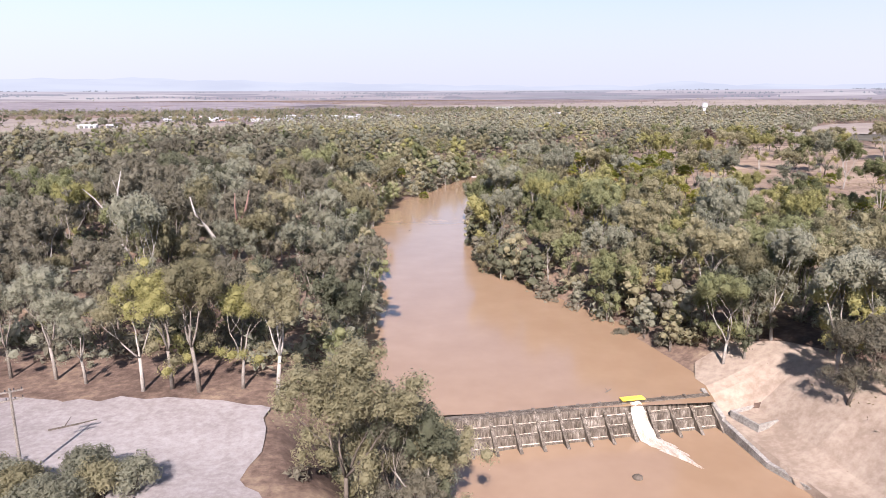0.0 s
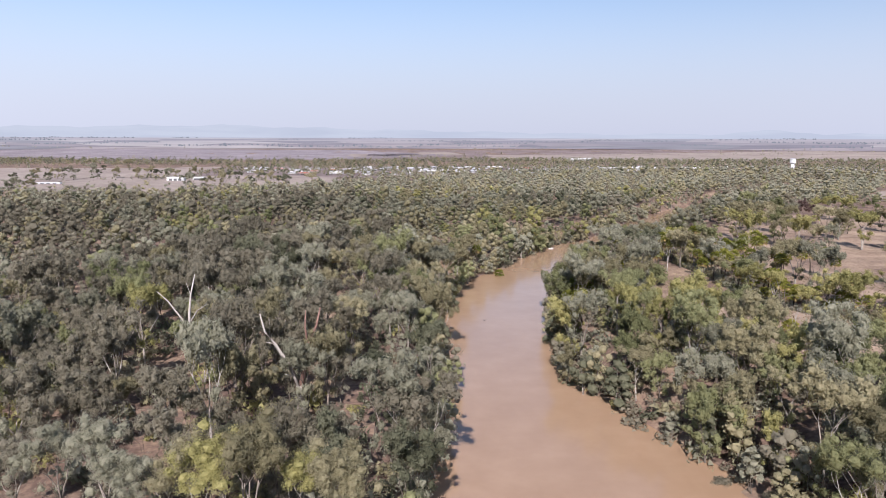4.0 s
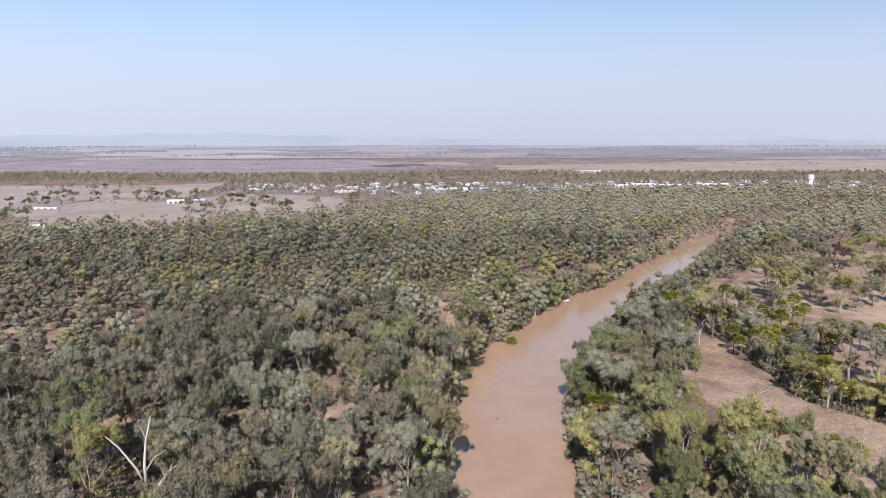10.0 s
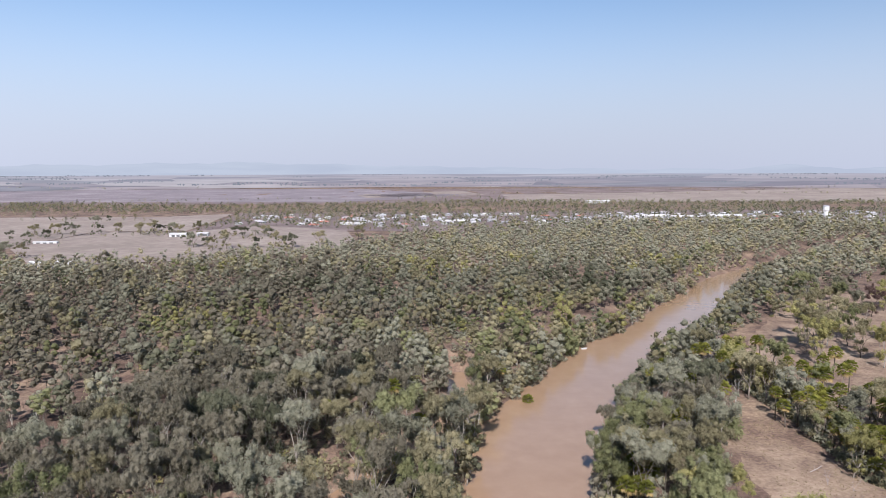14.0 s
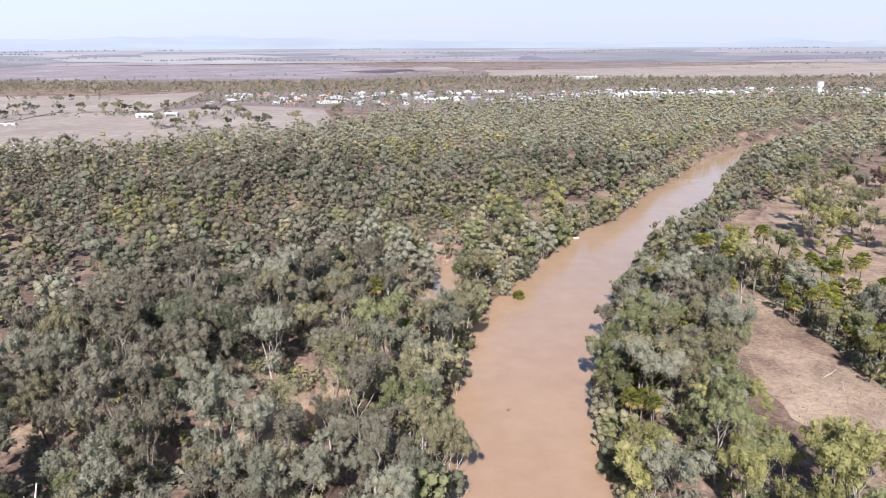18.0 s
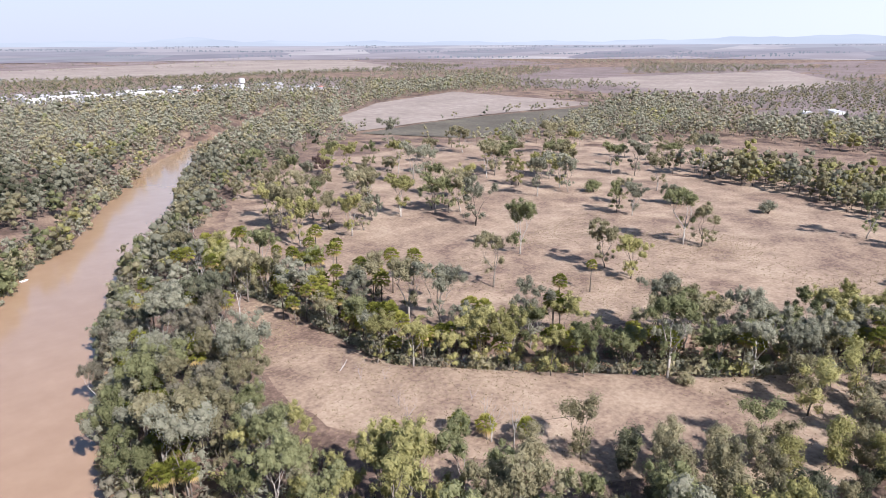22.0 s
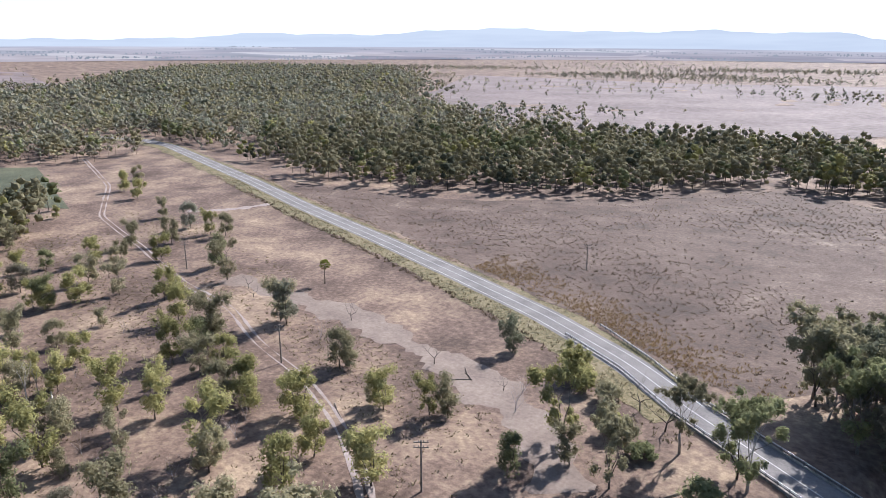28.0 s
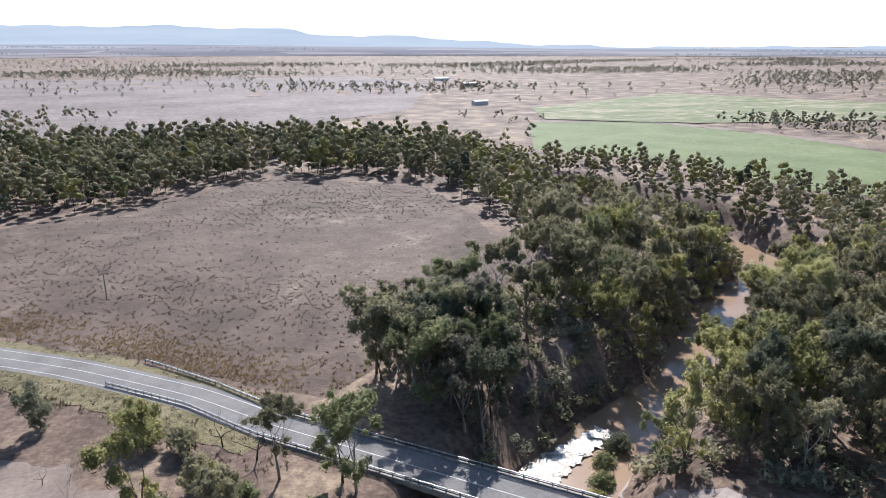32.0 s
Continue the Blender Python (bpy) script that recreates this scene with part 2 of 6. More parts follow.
M_YELLOW = material("yellow_paint", [(0.3, (0.72, 0.50, 0.05)), (0.7, (0.85, 0.65, 0.10))], scale=0.7, fine=4, rough=0.6)
M_BARK = material("pale_gum_bark", [(0.25, (0.119, 0.098, 0.080)), (0.5, (0.225, 0.197, 0.169)), (0.75, (0.358, 0.328, 0.291))],
                  scale=0.5, fine=3, vary=0.5, bump=0.4, bump_scale=6, bump_dist=0.04)
M_DARKBARK = material("dark_bark", [(0.25, (0.05, 0.04, 0.032)), (0.55, (0.11, 0.09, 0.072)), (0.8, (0.20, 0.165, 0.135))],
                      scale=0.6, fine=4, vary=0.4, bump=0.6, bump_scale=6, bump_dist=0.05)
M_DEADWOOD = material("bleached_wood", [(0.25, (0.243, 0.215, 0.193)), (0.55, (0.371, 0.341, 0.312)), (0.8, (0.473, 0.448, 0.418))],
                      scale=0.4, fine=3, vary=0.3, bump=0.4, bump_scale=5, bump_dist=0.05)
M_REDWOOD = material("red_bare_wood", [(0.25, (0.12, 0.07, 0.055)), (0.55, (0.21, 0.125, 0.10)), (0.8, (0.32, 0.225, 0.19))], scale=0.4, fine=3)
M_TWIG = material("grey_twigs", [(0.25, (0.20, 0.17, 0.165)), (0.6, (0.32, 0.28, 0.275)), (0.8, (0.42, 0.38, 0.37))], vary=0.4, island=0.4)
M_POLE = material("weathered_pole", [(0.3, (0.12, 0.10, 0.085)), (0.7, (0.25, 0.22, 0.19))], scale=1, fine=8)
LEAF = [
    leafy("olive_leaves", (0.144, 0.131, 0.076), (0.279, 0.253, 0.154), (0.403, 0.365, 0.231)),
    leafy("grey_leaves", (0.144, 0.143, 0.103), (0.255, 0.251, 0.182), (0.362, 0.353, 0.265)),
    leafy("green_leaves", (0.101, 0.109, 0.053), (0.213, 0.219, 0.110), (0.323, 0.326, 0.173)),
    leafy("brown_leaves", (0.113, 0.102, 0.075), (0.201, 0.183, 0.134), (0.282, 0.260, 0.195)),
    leafy("yellow_green_leaves", (0.166, 0.157, 0.065), (0.325, 0.305, 0.129), (0.468, 0.431, 0.200)),
    leafy("dark_leaves", (0.059, 0.063, 0.040), (0.128, 0.132, 0.085), (0.212, 0.212, 0.143)),
]
M_PALMLEAF = leafy("palm_fronds", (0.085, 0.095, 0.02), (0.21, 0.215, 0.045), (0.37, 0.34, 0.085))
M_PALMSKIRT = material("dry_fronds", [(0.3, (0.19, 0.135, 0.06)), (0.7, (0.36, 0.27, 0.12))], island=0.4, vary=0.3, translucent=0.2)
M_RUST = leafy("rusty_leaves", (0.07, 0.045, 0.04), (0.135, 0.09, 0.08), (0.21, 0.15, 0.13))
LEAF.append(M_RUST)


def water_material(name, stops, rough, foam=0.0):
    m = material(name, stops, scale=0.018, fine=0.12, rough=rough, bump=0.07, bump_scale=0.6, bump_dist=0.08, space="World", spec=0.5, detail=3)
    return m


M_WATER = water_material("muddy_water", [(0.3, (0.262, 0.172, 0.108)), (0.55, (0.278, 0.185, 0.118)), (0.8, (0.296, 0.200, 0.130))], 0.14)
M_JET = material("brown_white_water", [(0.3, (0.302, 0.230, 0.172)), (0.5, (0.420, 0.353, 0.288)), (0.7, (0.554, 0.492, 0.432))],
                 scale=0.7, fine=3.0, rough=0.5, bump=0.9, bump_scale=3.5, bump_dist=0.2, space="World", stretch=(1.6, 0.6, 1.0))
M_FOAM = material("white_water", [(0.3, (0.36, 0.27, 0.20)), (0.46, (0.58, 0.51, 0.44)), (0.66, (0.82, 0.79, 0.75))],
                  scale=0.5, fine=2.2, rough=0.6, bump=0.9, bump_scale=2.5, bump_dist=0.3, space="World")


# ---- plan ----
G = 7.0            # level of the plain above the upper pool
LOW = -4.0         # level of the lower pool
RIVER = [(20, 168, 30), (20, 196, 28), (19, 213, 24), (17, 244, 16.5), (16, 260, 14), (19, 300, 17), (22, 320, 17), (29, 345, 18),
         (37, 372, 21), (54, 401, 19), (68, 428, 18), (86, 456, 18), (104, 480, 20), (130, 504, 18), (162, 551, 18),
         (188, 592, 17), (267, 698, 15), (342, 775, 12), (430, 850, 12), (560, 930, 12), (760, 990, 12)]
INLET = [(14, 447, 3), (13, 415, 5), (6, 378, 7), (-8, 357, 5), (-40, 312, 4.5), (-54, 305, 4)]
POOL = [(20, 172, 27), (22, 158, 24.6), (27, 147, 21.5), (20, 134, 16), (8, 118, 13), (-4, 88, 7.5), (-22, 72, 6), (-42, 58, 5), (-58, 42, 6),
        (-72, 28, 8), (-92, 8, 8), (-114, -8, 8), (-124, -30, 6), (-124, -62, 6), (-108, -92, 6), (-92, -130, 5)]
CREEK = [(126, 420, 4), (129, 404, 4), (129, 358, 4), (123, 317, 5), (142, 290, 5), (158, 268, 5), (168, 254, 5), (206, 213, 5), (226, 181, 4), (250, 150, 4), (290, 110, 3)]
ROAD = [(900, -60), (700, -92), (575, -128), (500, -139), (452, -127), (300, -57), (236, -25), (178, 1), (126, 26), (92, 43), (64, 61), (46, 77), (18, 98), (-22, 128), (-60, 152), (-160, 170), (-600, 150)]


# how far the plain climbs towards the horizon, by bearing
RISE = [(-180, 30), (-160, 5), (-138, 0), (-90, 30), (-40, 62), (0, 64), (40, 62), (60, 64), (90, 70), (125, 66), (150, 58), (170, 45), (180, 30)]


def channel(px, py, line):
    """Distance outside the water's edge of a channel given as (x, y, half width)."""
    best = np.full(np.shape(px), 1e9)
    for (ax, ay, aw), (bx, by, bw) in zip(line, line[1:]):
        dx, dy = bx - ax, by - ay
        s = np.clip(((px - ax) * dx + (py - ay) * dy) / (dx * dx + dy * dy), 0, 1)
        best = np.minimum(best, np.hypot(px - ax - s * dx, py - ay - s * dy) - (aw + s * (bw - aw)))
    return best


def smooth(v):
    v = np.clip(v, 0, 1)
    return v * v * (3 - 2 * v)


def road_off(px, py):
    return channel(px, py, [(x, y, 0) for x, y in ROAD])


def level(px, py):
    """The ground's height."""
    px, py = np.asarray(px, float), np.asarray(py, float)
    z = G + 0.35 * np.sin(px / 23) * np.sin(py / 29) + 0.25 * np.sin(px / 9.0 + 2) * np.sin(py / 11.0)
    r = np.hypot(px - 20, py - 200)
    rise = np.interp(np.degrees(np.arctan2(px - 20, py - 200)), [a for a, _ in RISE], [h for _, h in RISE])
    z = z + rise * smooth((r - 2000) / 2800)
    z = np.where(road_off(px, py) < 60, z + (G + 0.9 - z) * smooth(1 - (road_off(px, py) - 6) / 16), z)
    wide = np.where(px > 20, 17, 12) * np.where(py < 260, 1.25, 1)
    for line, floor, slope in ((RIVER, -2.5, wide), (INLET, -1.5, 10), (CREEK, 2.0, 9)):
        d = channel(px, py, line)
        if line is RIVER:
            floor = np.where(py < 205, -1.2, floor)
        edge = np.where((py < 205) & (line is RIVER), 6, 3)
        z = np.minimum(z, floor + (z - floor) * smooth((d + edge) / (slope + edge)))
    d = channel(px, py, POOL)
    below = smooth((178 - py) / 7)
    low = LOW - 2 + (z - LOW + 2) * smooth((d + 3) / 20)
    east = smooth((px - 46.3) / 1.0) * smooth((py - 126) / 8) * (d > -0.5)
    low = low + east * (np.maximum(low, LOW + 0.8 + (z - LOW - 0.8) * smooth(d / 30)) - low)
    return z + (np.minimum(z, low) - z) * below


def inside(px, py, poly):
    px, py = np.asarray(px, float), np.asarray(py, float)
    hit = np.zeros(px.shape, bool)
    for (ax, ay), (bx, by) in zip(poly, poly[1:] + poly[:1]):
        if ay != by:
            hit ^= ((ay > py) != (by > py)) & (px < (bx - ax) * (py - ay) / (by - ay) + ax)
    return hit


# ---- mesh helpers ----
def mesh_of(name, verts, faces, mats, index=None, smooth_faces=False):
    me = bpy.data.meshes.new(name)
    me.from_pydata([tuple(v) for v in verts], [], [tuple(f) for f in faces])
    for m in mats if isinstance(mats, (list, tuple)) else [mats]:
        me.materials.append(m)
    if index is not None:
        me.polygons.foreach_set("material_index", np.asarray(index, np.int32))
    if smooth_faces:
        me.polygons.foreach_set("use_smooth", np.ones(len(me.polygons), bool))
    me.update()
    return me


def part(name, me, parent=None, label="", at=None):
    ob = new(name, me)
    if parent is not None:
        ob.parent = parent
    if at is not None:
        ob.matrix_basis = at
    return tagged(ob, label)


def thing(name, label, category, at=None, group="", kind=""):
    ob = new(name)
    if at is not None:
        ob.matrix_basis = at
    return tagged(ob, label, category, group, kind)


class Build:
    """Gathers quads and boxes into one mesh."""

    def __init__(self):
        self.v, self.f, self.m = [], [], []

    def add(self, verts, faces, m=0):
        n = len(self.v)
        self.v += [tuple(v) for v in verts]
        self.f += [tuple(i + n for i in f) for f in faces]
        self.m += [m] * len(faces)
        return self

    def box(self, x0, y0, z0, x1, y1, z1, m=0, at=None, bevel=0.0):
        b = bevel
        c = [(x, y, z) for z in (z0, z1) for x, y in ((x0, y0), (x1, y0), (x1, y1), (x0, y1))]
        f = [(3, 2, 1, 0), (4, 5, 6, 7), (0, 1, 5, 4), (1, 2, 6, 5), (2, 3, 7, 6), (3, 0, 4, 7)]
        if b:
            c = c[:4] + [(x, y, z1 - b) for x, y, z in c[:4]] + [(x + b * s, y + b * u, z1) for (x, y), s, u in
                 zip(((x0, y0), (x1, y0), (x1, y1), (x0, y1)), (1, -1, -1, 1), (1, 1, -1, -1))]
            f = [(3, 2, 1, 0), (8, 9, 10, 11)] + [q for k in (0, 4) for q in ((k, k + 1, k + 5, k + 4), (k + 1, k + 2, k + 6, k + 5), (k + 2, k + 3, k + 7, k + 6), (k + 3, k, k + 4, k + 7))]
        if at is not None:
            c = [tuple(at @ Vector(p)) for p in c]
        return self.add(c, f, m)

    def tube(self, pts, radii, sides=6, m=0, cap=True):
        pts = [Vector(p) for p in pts]
        rings, n = [], len(self.v)
        for i, (p, r) in enumerate(zip(pts, radii)):
            d = (pts[min(i + 1, len(pts) - 1)] - pts[max(i - 1, 0)]).normalized()
            a = d.orthogonal().normalized() if abs(d.z) < 0.9 else Vector((1, 0, 0)).cross(d).normalized()
            b = d.cross(a)
            rings += [tuple(p + r * (math.cos(k * math.tau / sides) * a + math.sin(k * math.tau / sides) * b)) for k in range(sides)]
        f = [(i * sides + k, i * sides + (k + 1) % sides, (i + 1) * sides + (k + 1) % sides, (i + 1) * sides + k) for i in range(len(pts) - 1) for k in range(sides)]
        if cap:
            f.append(tuple(range(sides - 1, -1, -1)))
            f.append(tuple((len(pts) - 1) * sides + k for k in range(sides)))
        return self.add(rings, f, m)

    def grow(self, pts, radii, sides=6, m=0):
        """A limb that is rooted in the wood already there, so that the tree stays one piece."""
        n = len(self.v)
        self.tube(pts, radii, sides, m)
        if n:
            d = np.linalg.norm(np.array(self.v[:n]) - np.array(pts[0])[None], axis=1)
            self.f.append((int(d.argmin()), n, n + 1))
            self.m.append(m)
        return self

    def mesh(self, name, mats, smooth_faces=False):
        return mesh_of(name, self.v, self.f, mats, self.m, smooth_faces)


def strip(name, line, widths, lift, mats, follow=True, step=4.0, index=None, offset=0.0, ragged=0.0):
    """A ribbon along a plan line, lying on the ground."""
    pts = []
    for (ax, ay), (bx, by) in zip(line, line[1:]):
        n = max(1, int(math.hypot(bx - ax, by - ay) / step))
        pts += [(ax + (bx - ax) * k / n, ay + (by - ay) * k / n) for k in range(n)]
    pts.append(line[-1])
    pts = np.array(pts, float)
    for _ in range(6):
        pts[1:-1] = pts[1:-1] * 0.5 + (pts[:-2] + pts[2:]) * 0.25
    d = np.gradient(pts, axis=0)
    d /= np.linalg.norm(d, axis=1)[:, None]
    side = np.stack([d[:, 1], -d[:, 0]], 1)
    n, k = len(pts), len(widths)
    g = np.random.default_rng(len(pts))
    wob = np.convolve(g.normal(size=(len(pts) + 4)), np.ones(3) / 2, "same")[2:-2, None] * ragged
    rows = [pts + side * (w + offset + (wob * (1 if j else -0.7) if j in (0, len(widths) - 1) else 0)) for j, w in enumerate(widths)]
    v = []
    for i in range(n):
        for r in rows:
            x, y = r[i]
            v.append((x, y, float(level(x, y)) + lift if follow else lift))
    f = [(i * k + j, i * k + j + 1, (i + 1) * k + j + 1, (i + 1) * k + j) for i in range(n - 1) for j in range(k - 1)]
    f = [q[::-1] for q in f]
    return mesh_of(name, v, f, mats, None if index is None else index * (n - 1)), pts, side


def wander(poly, step, amount, seed=5):
    """An outline with an uneven, natural edge."""
    g, pts = np.random.default_rng(seed), []
    for (ax, ay), (bx, by) in zip(poly, poly[1:] + poly[:1]):
        n = max(1, int(math.hypot(bx - ax, by - ay) / step))
        for k in range(n):
            e = g.normal(size=2) * amount
            pts.append((ax + (bx - ax) * k / n + e[0], ay + (by - ay) * k / n + e[1]))
    return pts


def patch(name, poly, lift, mat, cell=8.0):
    """A field's sheet, cut to its outline and lying on the ground."""
    bm = bmesh.new()
    bm.faces.new([bm.verts.new((x, y, 0)) for x, y in poly])
    xs, ys = [p[0] for p in poly], [p[1] for p in poly]
    for lo, hi, no in ((min(xs), max(xs), (1, 0, 0)), (min(ys), max(ys), (0, 1, 0))):
        c = math.ceil(lo / cell) * cell
        while c < hi:
            co = (c, 0, 0) if no[0] else (0, c, 0)
            bmesh.ops.bisect_plane(bm, geom=bm.verts[:] + bm.edges[:] + bm.faces[:], plane_co=co, plane_no=no)
            c += cell
    bm.normal_update()
    for fc in bm.faces:
        if fc.normal.z < 0:
            fc.normal_flip()
    co = np.array([v.co[:] for v in bm.verts])
    z = level(co[:, 0], co[:, 1]) + lift
    for v, h in zip(bm.verts, z):
        v.co.z = h
    bmesh.ops.triangulate(bm, faces=bm.faces[:])
    me = bpy.data.meshes.new(name)
    bm.to_mesh(me)
    bm.free()
    me.materials.append(mat)
    return me


# ---- ground, one sheet to the horizon ----
def axis(lo, hi, step, far_lo, far_hi):
    a = list(np.arange(lo, hi + 0.1, step))
    s, x = step, hi
    while x < far_hi:
        s *= 1.09
        x += s
        a.append(x)
    s, x = step, lo
    while x > far_lo:
        s *= 1.09
        x -= s
        a.insert(0, x)
    return np.array(a)


GX, GY = axis(-130, 300, 3.2, -4700, 4700), axis(-60, 520, 3.2, -4500, 4900)
gx, gy = np.meshgrid(GX, GY)
gz = level(gx, gy)
nx, ny = len(GX), len(GY)
g_verts = np.stack([gx.ravel(), gy.ravel(), gz.ravel()], 1)
i, j = np.meshgrid(np.arange(nx - 1), np.arange(ny - 1))
q = (j * nx + i).ravel()
g_faces = np.stack([q, q + 1, q + nx + 1, q + nx], 1)
ground = new("ground", mesh_of("ground", g_verts.tolist(), g_faces.tolist(), M_EARTH, smooth_faces=True))
tagged(ground, "dry pinkish-brown earth plain with tan grass", "ground", kind="structure")


def sheet(name, line, z, mat, wider, label):
    pts = np.array([p[:2] for p in line], float)
    d = np.gradient(pts, axis=0)
    d /= np.linalg.norm(d, axis=1)[:, None]
    side = np.stack([d[:, 1], -d[:, 0]], 1)
    w = np.array([p[2] for p in line])[:, None] + wider
    v = [(*p, z) for pair in zip(pts - side * w, pts + side * w) for p in pair]
    f = [(2 * k, 2 * k + 1, 2 * k + 3, 2 * k + 2) for k in range(len(pts) - 1)]
    return tagged(new(name, mesh_of(name, v, f, mat)), label, "water", kind="structure")


sheet("water", [(18.7, 174.5, 22.9), (19.5, 183, 25)] + RIVER[1:], 0.0, M_WATER, 5, "still muddy brown river pool above the weir")
sheet("water", INLET, -0.03, M_WATER, 3, "muddy brown water of a side channel")
sheet("water", POOL, LOW, M_WATER, 5, "muddy brown river water below the weir")
creek_water = sheet("water", CREEK[3:9], 2.9, M_WATER, 1.0, "dark still water in a shaded creek")

for line, label in ((INLET[1:], "bare tan mud along the side channel"),):
    me, _, _ = strip("mud_bank", [p[:2] for p in line], (-11, -7, -3, 3, 7, 11), 0.06, M_TAN, step=2.5, ragged=1.5)
    tagged(new("mud_bank", me), label, "mud", kind="structure")

# ---- fields and tracks ----
FIELDS = [
    ("field", [(306, -72), (229, -66), (187, -75), (131, -104), (59, -172), (-17, -139), (-24, -79), (-29, -5), (0, 26), (27, 55), (38, 66), (58, 55), (88, 35),
               (124, 17), (174, -8), (232, -34), (290, -62)], M_FIELD, "fallow brown field with withered weeds"),
    ("field", [(601, 243), (527, 33), (452, -29), (325, 30), (396, 51), (386, 133), (422, 237)], M_ORCHARD, "low dark-green cropped field"),
    ("field", [(683, 904), (930, 971), (871, 660), (640, 690), (437, 690), (520, 800)], M_PALE, "pale harvested field"),
    ("field", [(437, 675), (599, 685), (873, 640), (633, 575), (473, 572)], M_PLOUGH, "dark ploughed field"),
    ("field", [(-104, -240), (-146, -386), (-237, -365), (-293, -275), (-312, -178), (-300, -50), (-222, -62), (-186, -92), (-180, -160), (-145, -205)], M_CROP, "flat bright green crop field"),
    ("field", [(-187, -508), (-414, -652), (-600, -430), (-480, -330), (-281, -345), (-165, -400)], M_STRIPE, "striped green and straw crop field"),
    ("field", [(-430, 925), (-425, 1136), (-300, 1120), (-225, 1230), (-80, 1120), (-50, 905), (-120, 850), (-215, 800), (-330, 770)], M_PALE, "pale dry grass paddock"),
    ("field", [(-2300, 1960), (-2250, 2700), (-900, 3000), (1400, 2900), (2400, 2300), (2250, 1500), (1600, 1650), (1250, 1980)], M_PLAIN, "pinkish dry plain beyond the town"),
    ("field", [(760, -420), (720, 330), (1000, 640), (1250, 1150), (2000, 1400), (2850, 700), (2850, -500), (2000, -900), (1400, -600)], M_PLAIN, "pinkish dry eastern plain"),
    ("field", [(-300, 1130), (-60, 1120), (90, 1075), (330, 1165), (620, 1195), (1000, 1200), (1150, 1560), (-320, 1560)], M_PLAIN, "dry bare ground of the town"),
    ("field", [(-1000, 980), (-1000, 1480), (-430, 1470), (-330, 1540), (-305, 1135), (-428, 1140), (-434, 925), (-560, 850)], M_PALE, "pale dry grass paddock"),
    ("field", [(-1600, 2200), (-1500, 2900), (-150, 3000), (240, 2500), (-150, 2050)], M_DARKF, "dark ploughed plain far beyond the town"),
    ("field", [(-150, 2560), (240, 2800), (300, 2480), (-100, 2330)], M_PALE, "pale harvested plain far beyond the town"),
    ("field", [(300, 2000), (350, 2500), (2100, 2700), (1700, 1800)], M_PALE, "pale tan plain far beyond the town"),
    ("field", [(400, -440), (600, -720), (860, -1340), (330, -1190), (-60, -1230), (-150, -900), (-60, -520), (80, -370), (240, -350)], M_PLAIN, "pinkish dry grazing plain"),
    ("field", [(1140, 577), (1365, 1077), (2186, 775), (1560, 484)], M_PALE, "pale dry paddock"),
]
for poly, label in (([(122, 424), (150, 452), (185, 500), (242, 585), (430, 575), (540, 520), (580, 400), (470, 290), (352, 184), (335, 150), (285, 176), (236, 212), (194, 256), (164, 292), (142, 324), (142, 368), (134, 410)], "tan dry grass paddock"),
                    ([(86, 350), (108, 334), (118, 318), (136, 290), (152, 268), (164, 250), (198, 210), (184, 196), (128, 212), (98, 252), (80, 300)], "tan dry grass slope above the river")):
    tagged(new("paddock", patch("paddock", wander(poly, 5.0, 1.3), 0.05, M_TAN, 3.2)), label, "grass", kind="structure")
for name, poly, mat, label in FIELDS:
    far = max(math.hypot(x - 20, y - 200) for x, y in poly) > 900
    tagged(new(name, patch(name, wander(poly, 6.0, 0.8) if mat is M_FIELD else poly, (0.35 if mat is M_PLAIN else 0.6) if far else 0.14 if mat in (M_ORCHARD, M_CROP) else 0.05, mat, 60.0 if far else 6.0)), label, "field", kind="structure")

TRACKS = [
    ("dirt_track", [(455, -62), (359, -13), (301, 31), (244, 53), (201, 72), (171, 80), (148, 93), (125, 102), (106, 113), (88, 128), (70, 150)], (-1.9, -0.7, 0.7, 1.9), M_TRACK, "two-wheel dirt track through dry grass"),
    ("dirt_track", [(190, 62), (159, 66), (137, 67), (113, 76), (93, 82), (72, 95), (60, 112)], (-4.6, -2.0, 2.0, 4.6), M_DUST, "wide dusty graded track"),
    ("dirt_track", [(277, 6), (262, -8), (250, -26)], (-2, 0, 2), M_TRACK, "pale gravel driveway joining the road"),
    ("dirt_track", [(-24, 112), (-14, 101), (-13, 92), (-20, 84), (-31, 71), (-36, 66)], (-1.6, 0, 1.6), M_TRACK, "narrow dirt path down to the river"),
    ("dirt_track", [(-130, -400), (-150, -396), (-240, -373), (-299, -280), (-322, -180), (-312, -40)], (-6, -2, 2, 6), M_DUST, "brown farm track between green crops"),
    ("gravel_road", [(-160, 200), (-95, 187), (-62, 172), (-44, 163), (-33, 152), (-30, 132)], (-8, -3, 3, 8), M_GRAVEL, "wide pale gravel road beside the river"),
]
for name, line, widths, mat, label in TRACKS:
    if "two-wheel" in label:
        rut_thing = None
        for off in (-0.95, 0.95):
            me, _, _ = strip("rut", line, (off - 0.32, off + 0.32), 0.07, mat, step=3.0, ragged=0.22)
            if rut_thing is None:
                rut_thing = tagged(new(name, me), label, "track", kind="structure")
            else:
                part("rut", me, rut_thing)
        continue
    me, _, _ = strip(name, line, widths, 0.05, mat, step=1.5, ragged=2.2 if mat is M_DUST else 1.0)
    tagged(new(name, me), label, "track", kind="structure")
APRON = [(-62, 177), (-37, 175.5), (-29, 172), (-23, 169), (-22.5, 160), (-25, 150), (-28, 140), (-35, 140), (-33, 152), (-42, 158), (-60, 164)]
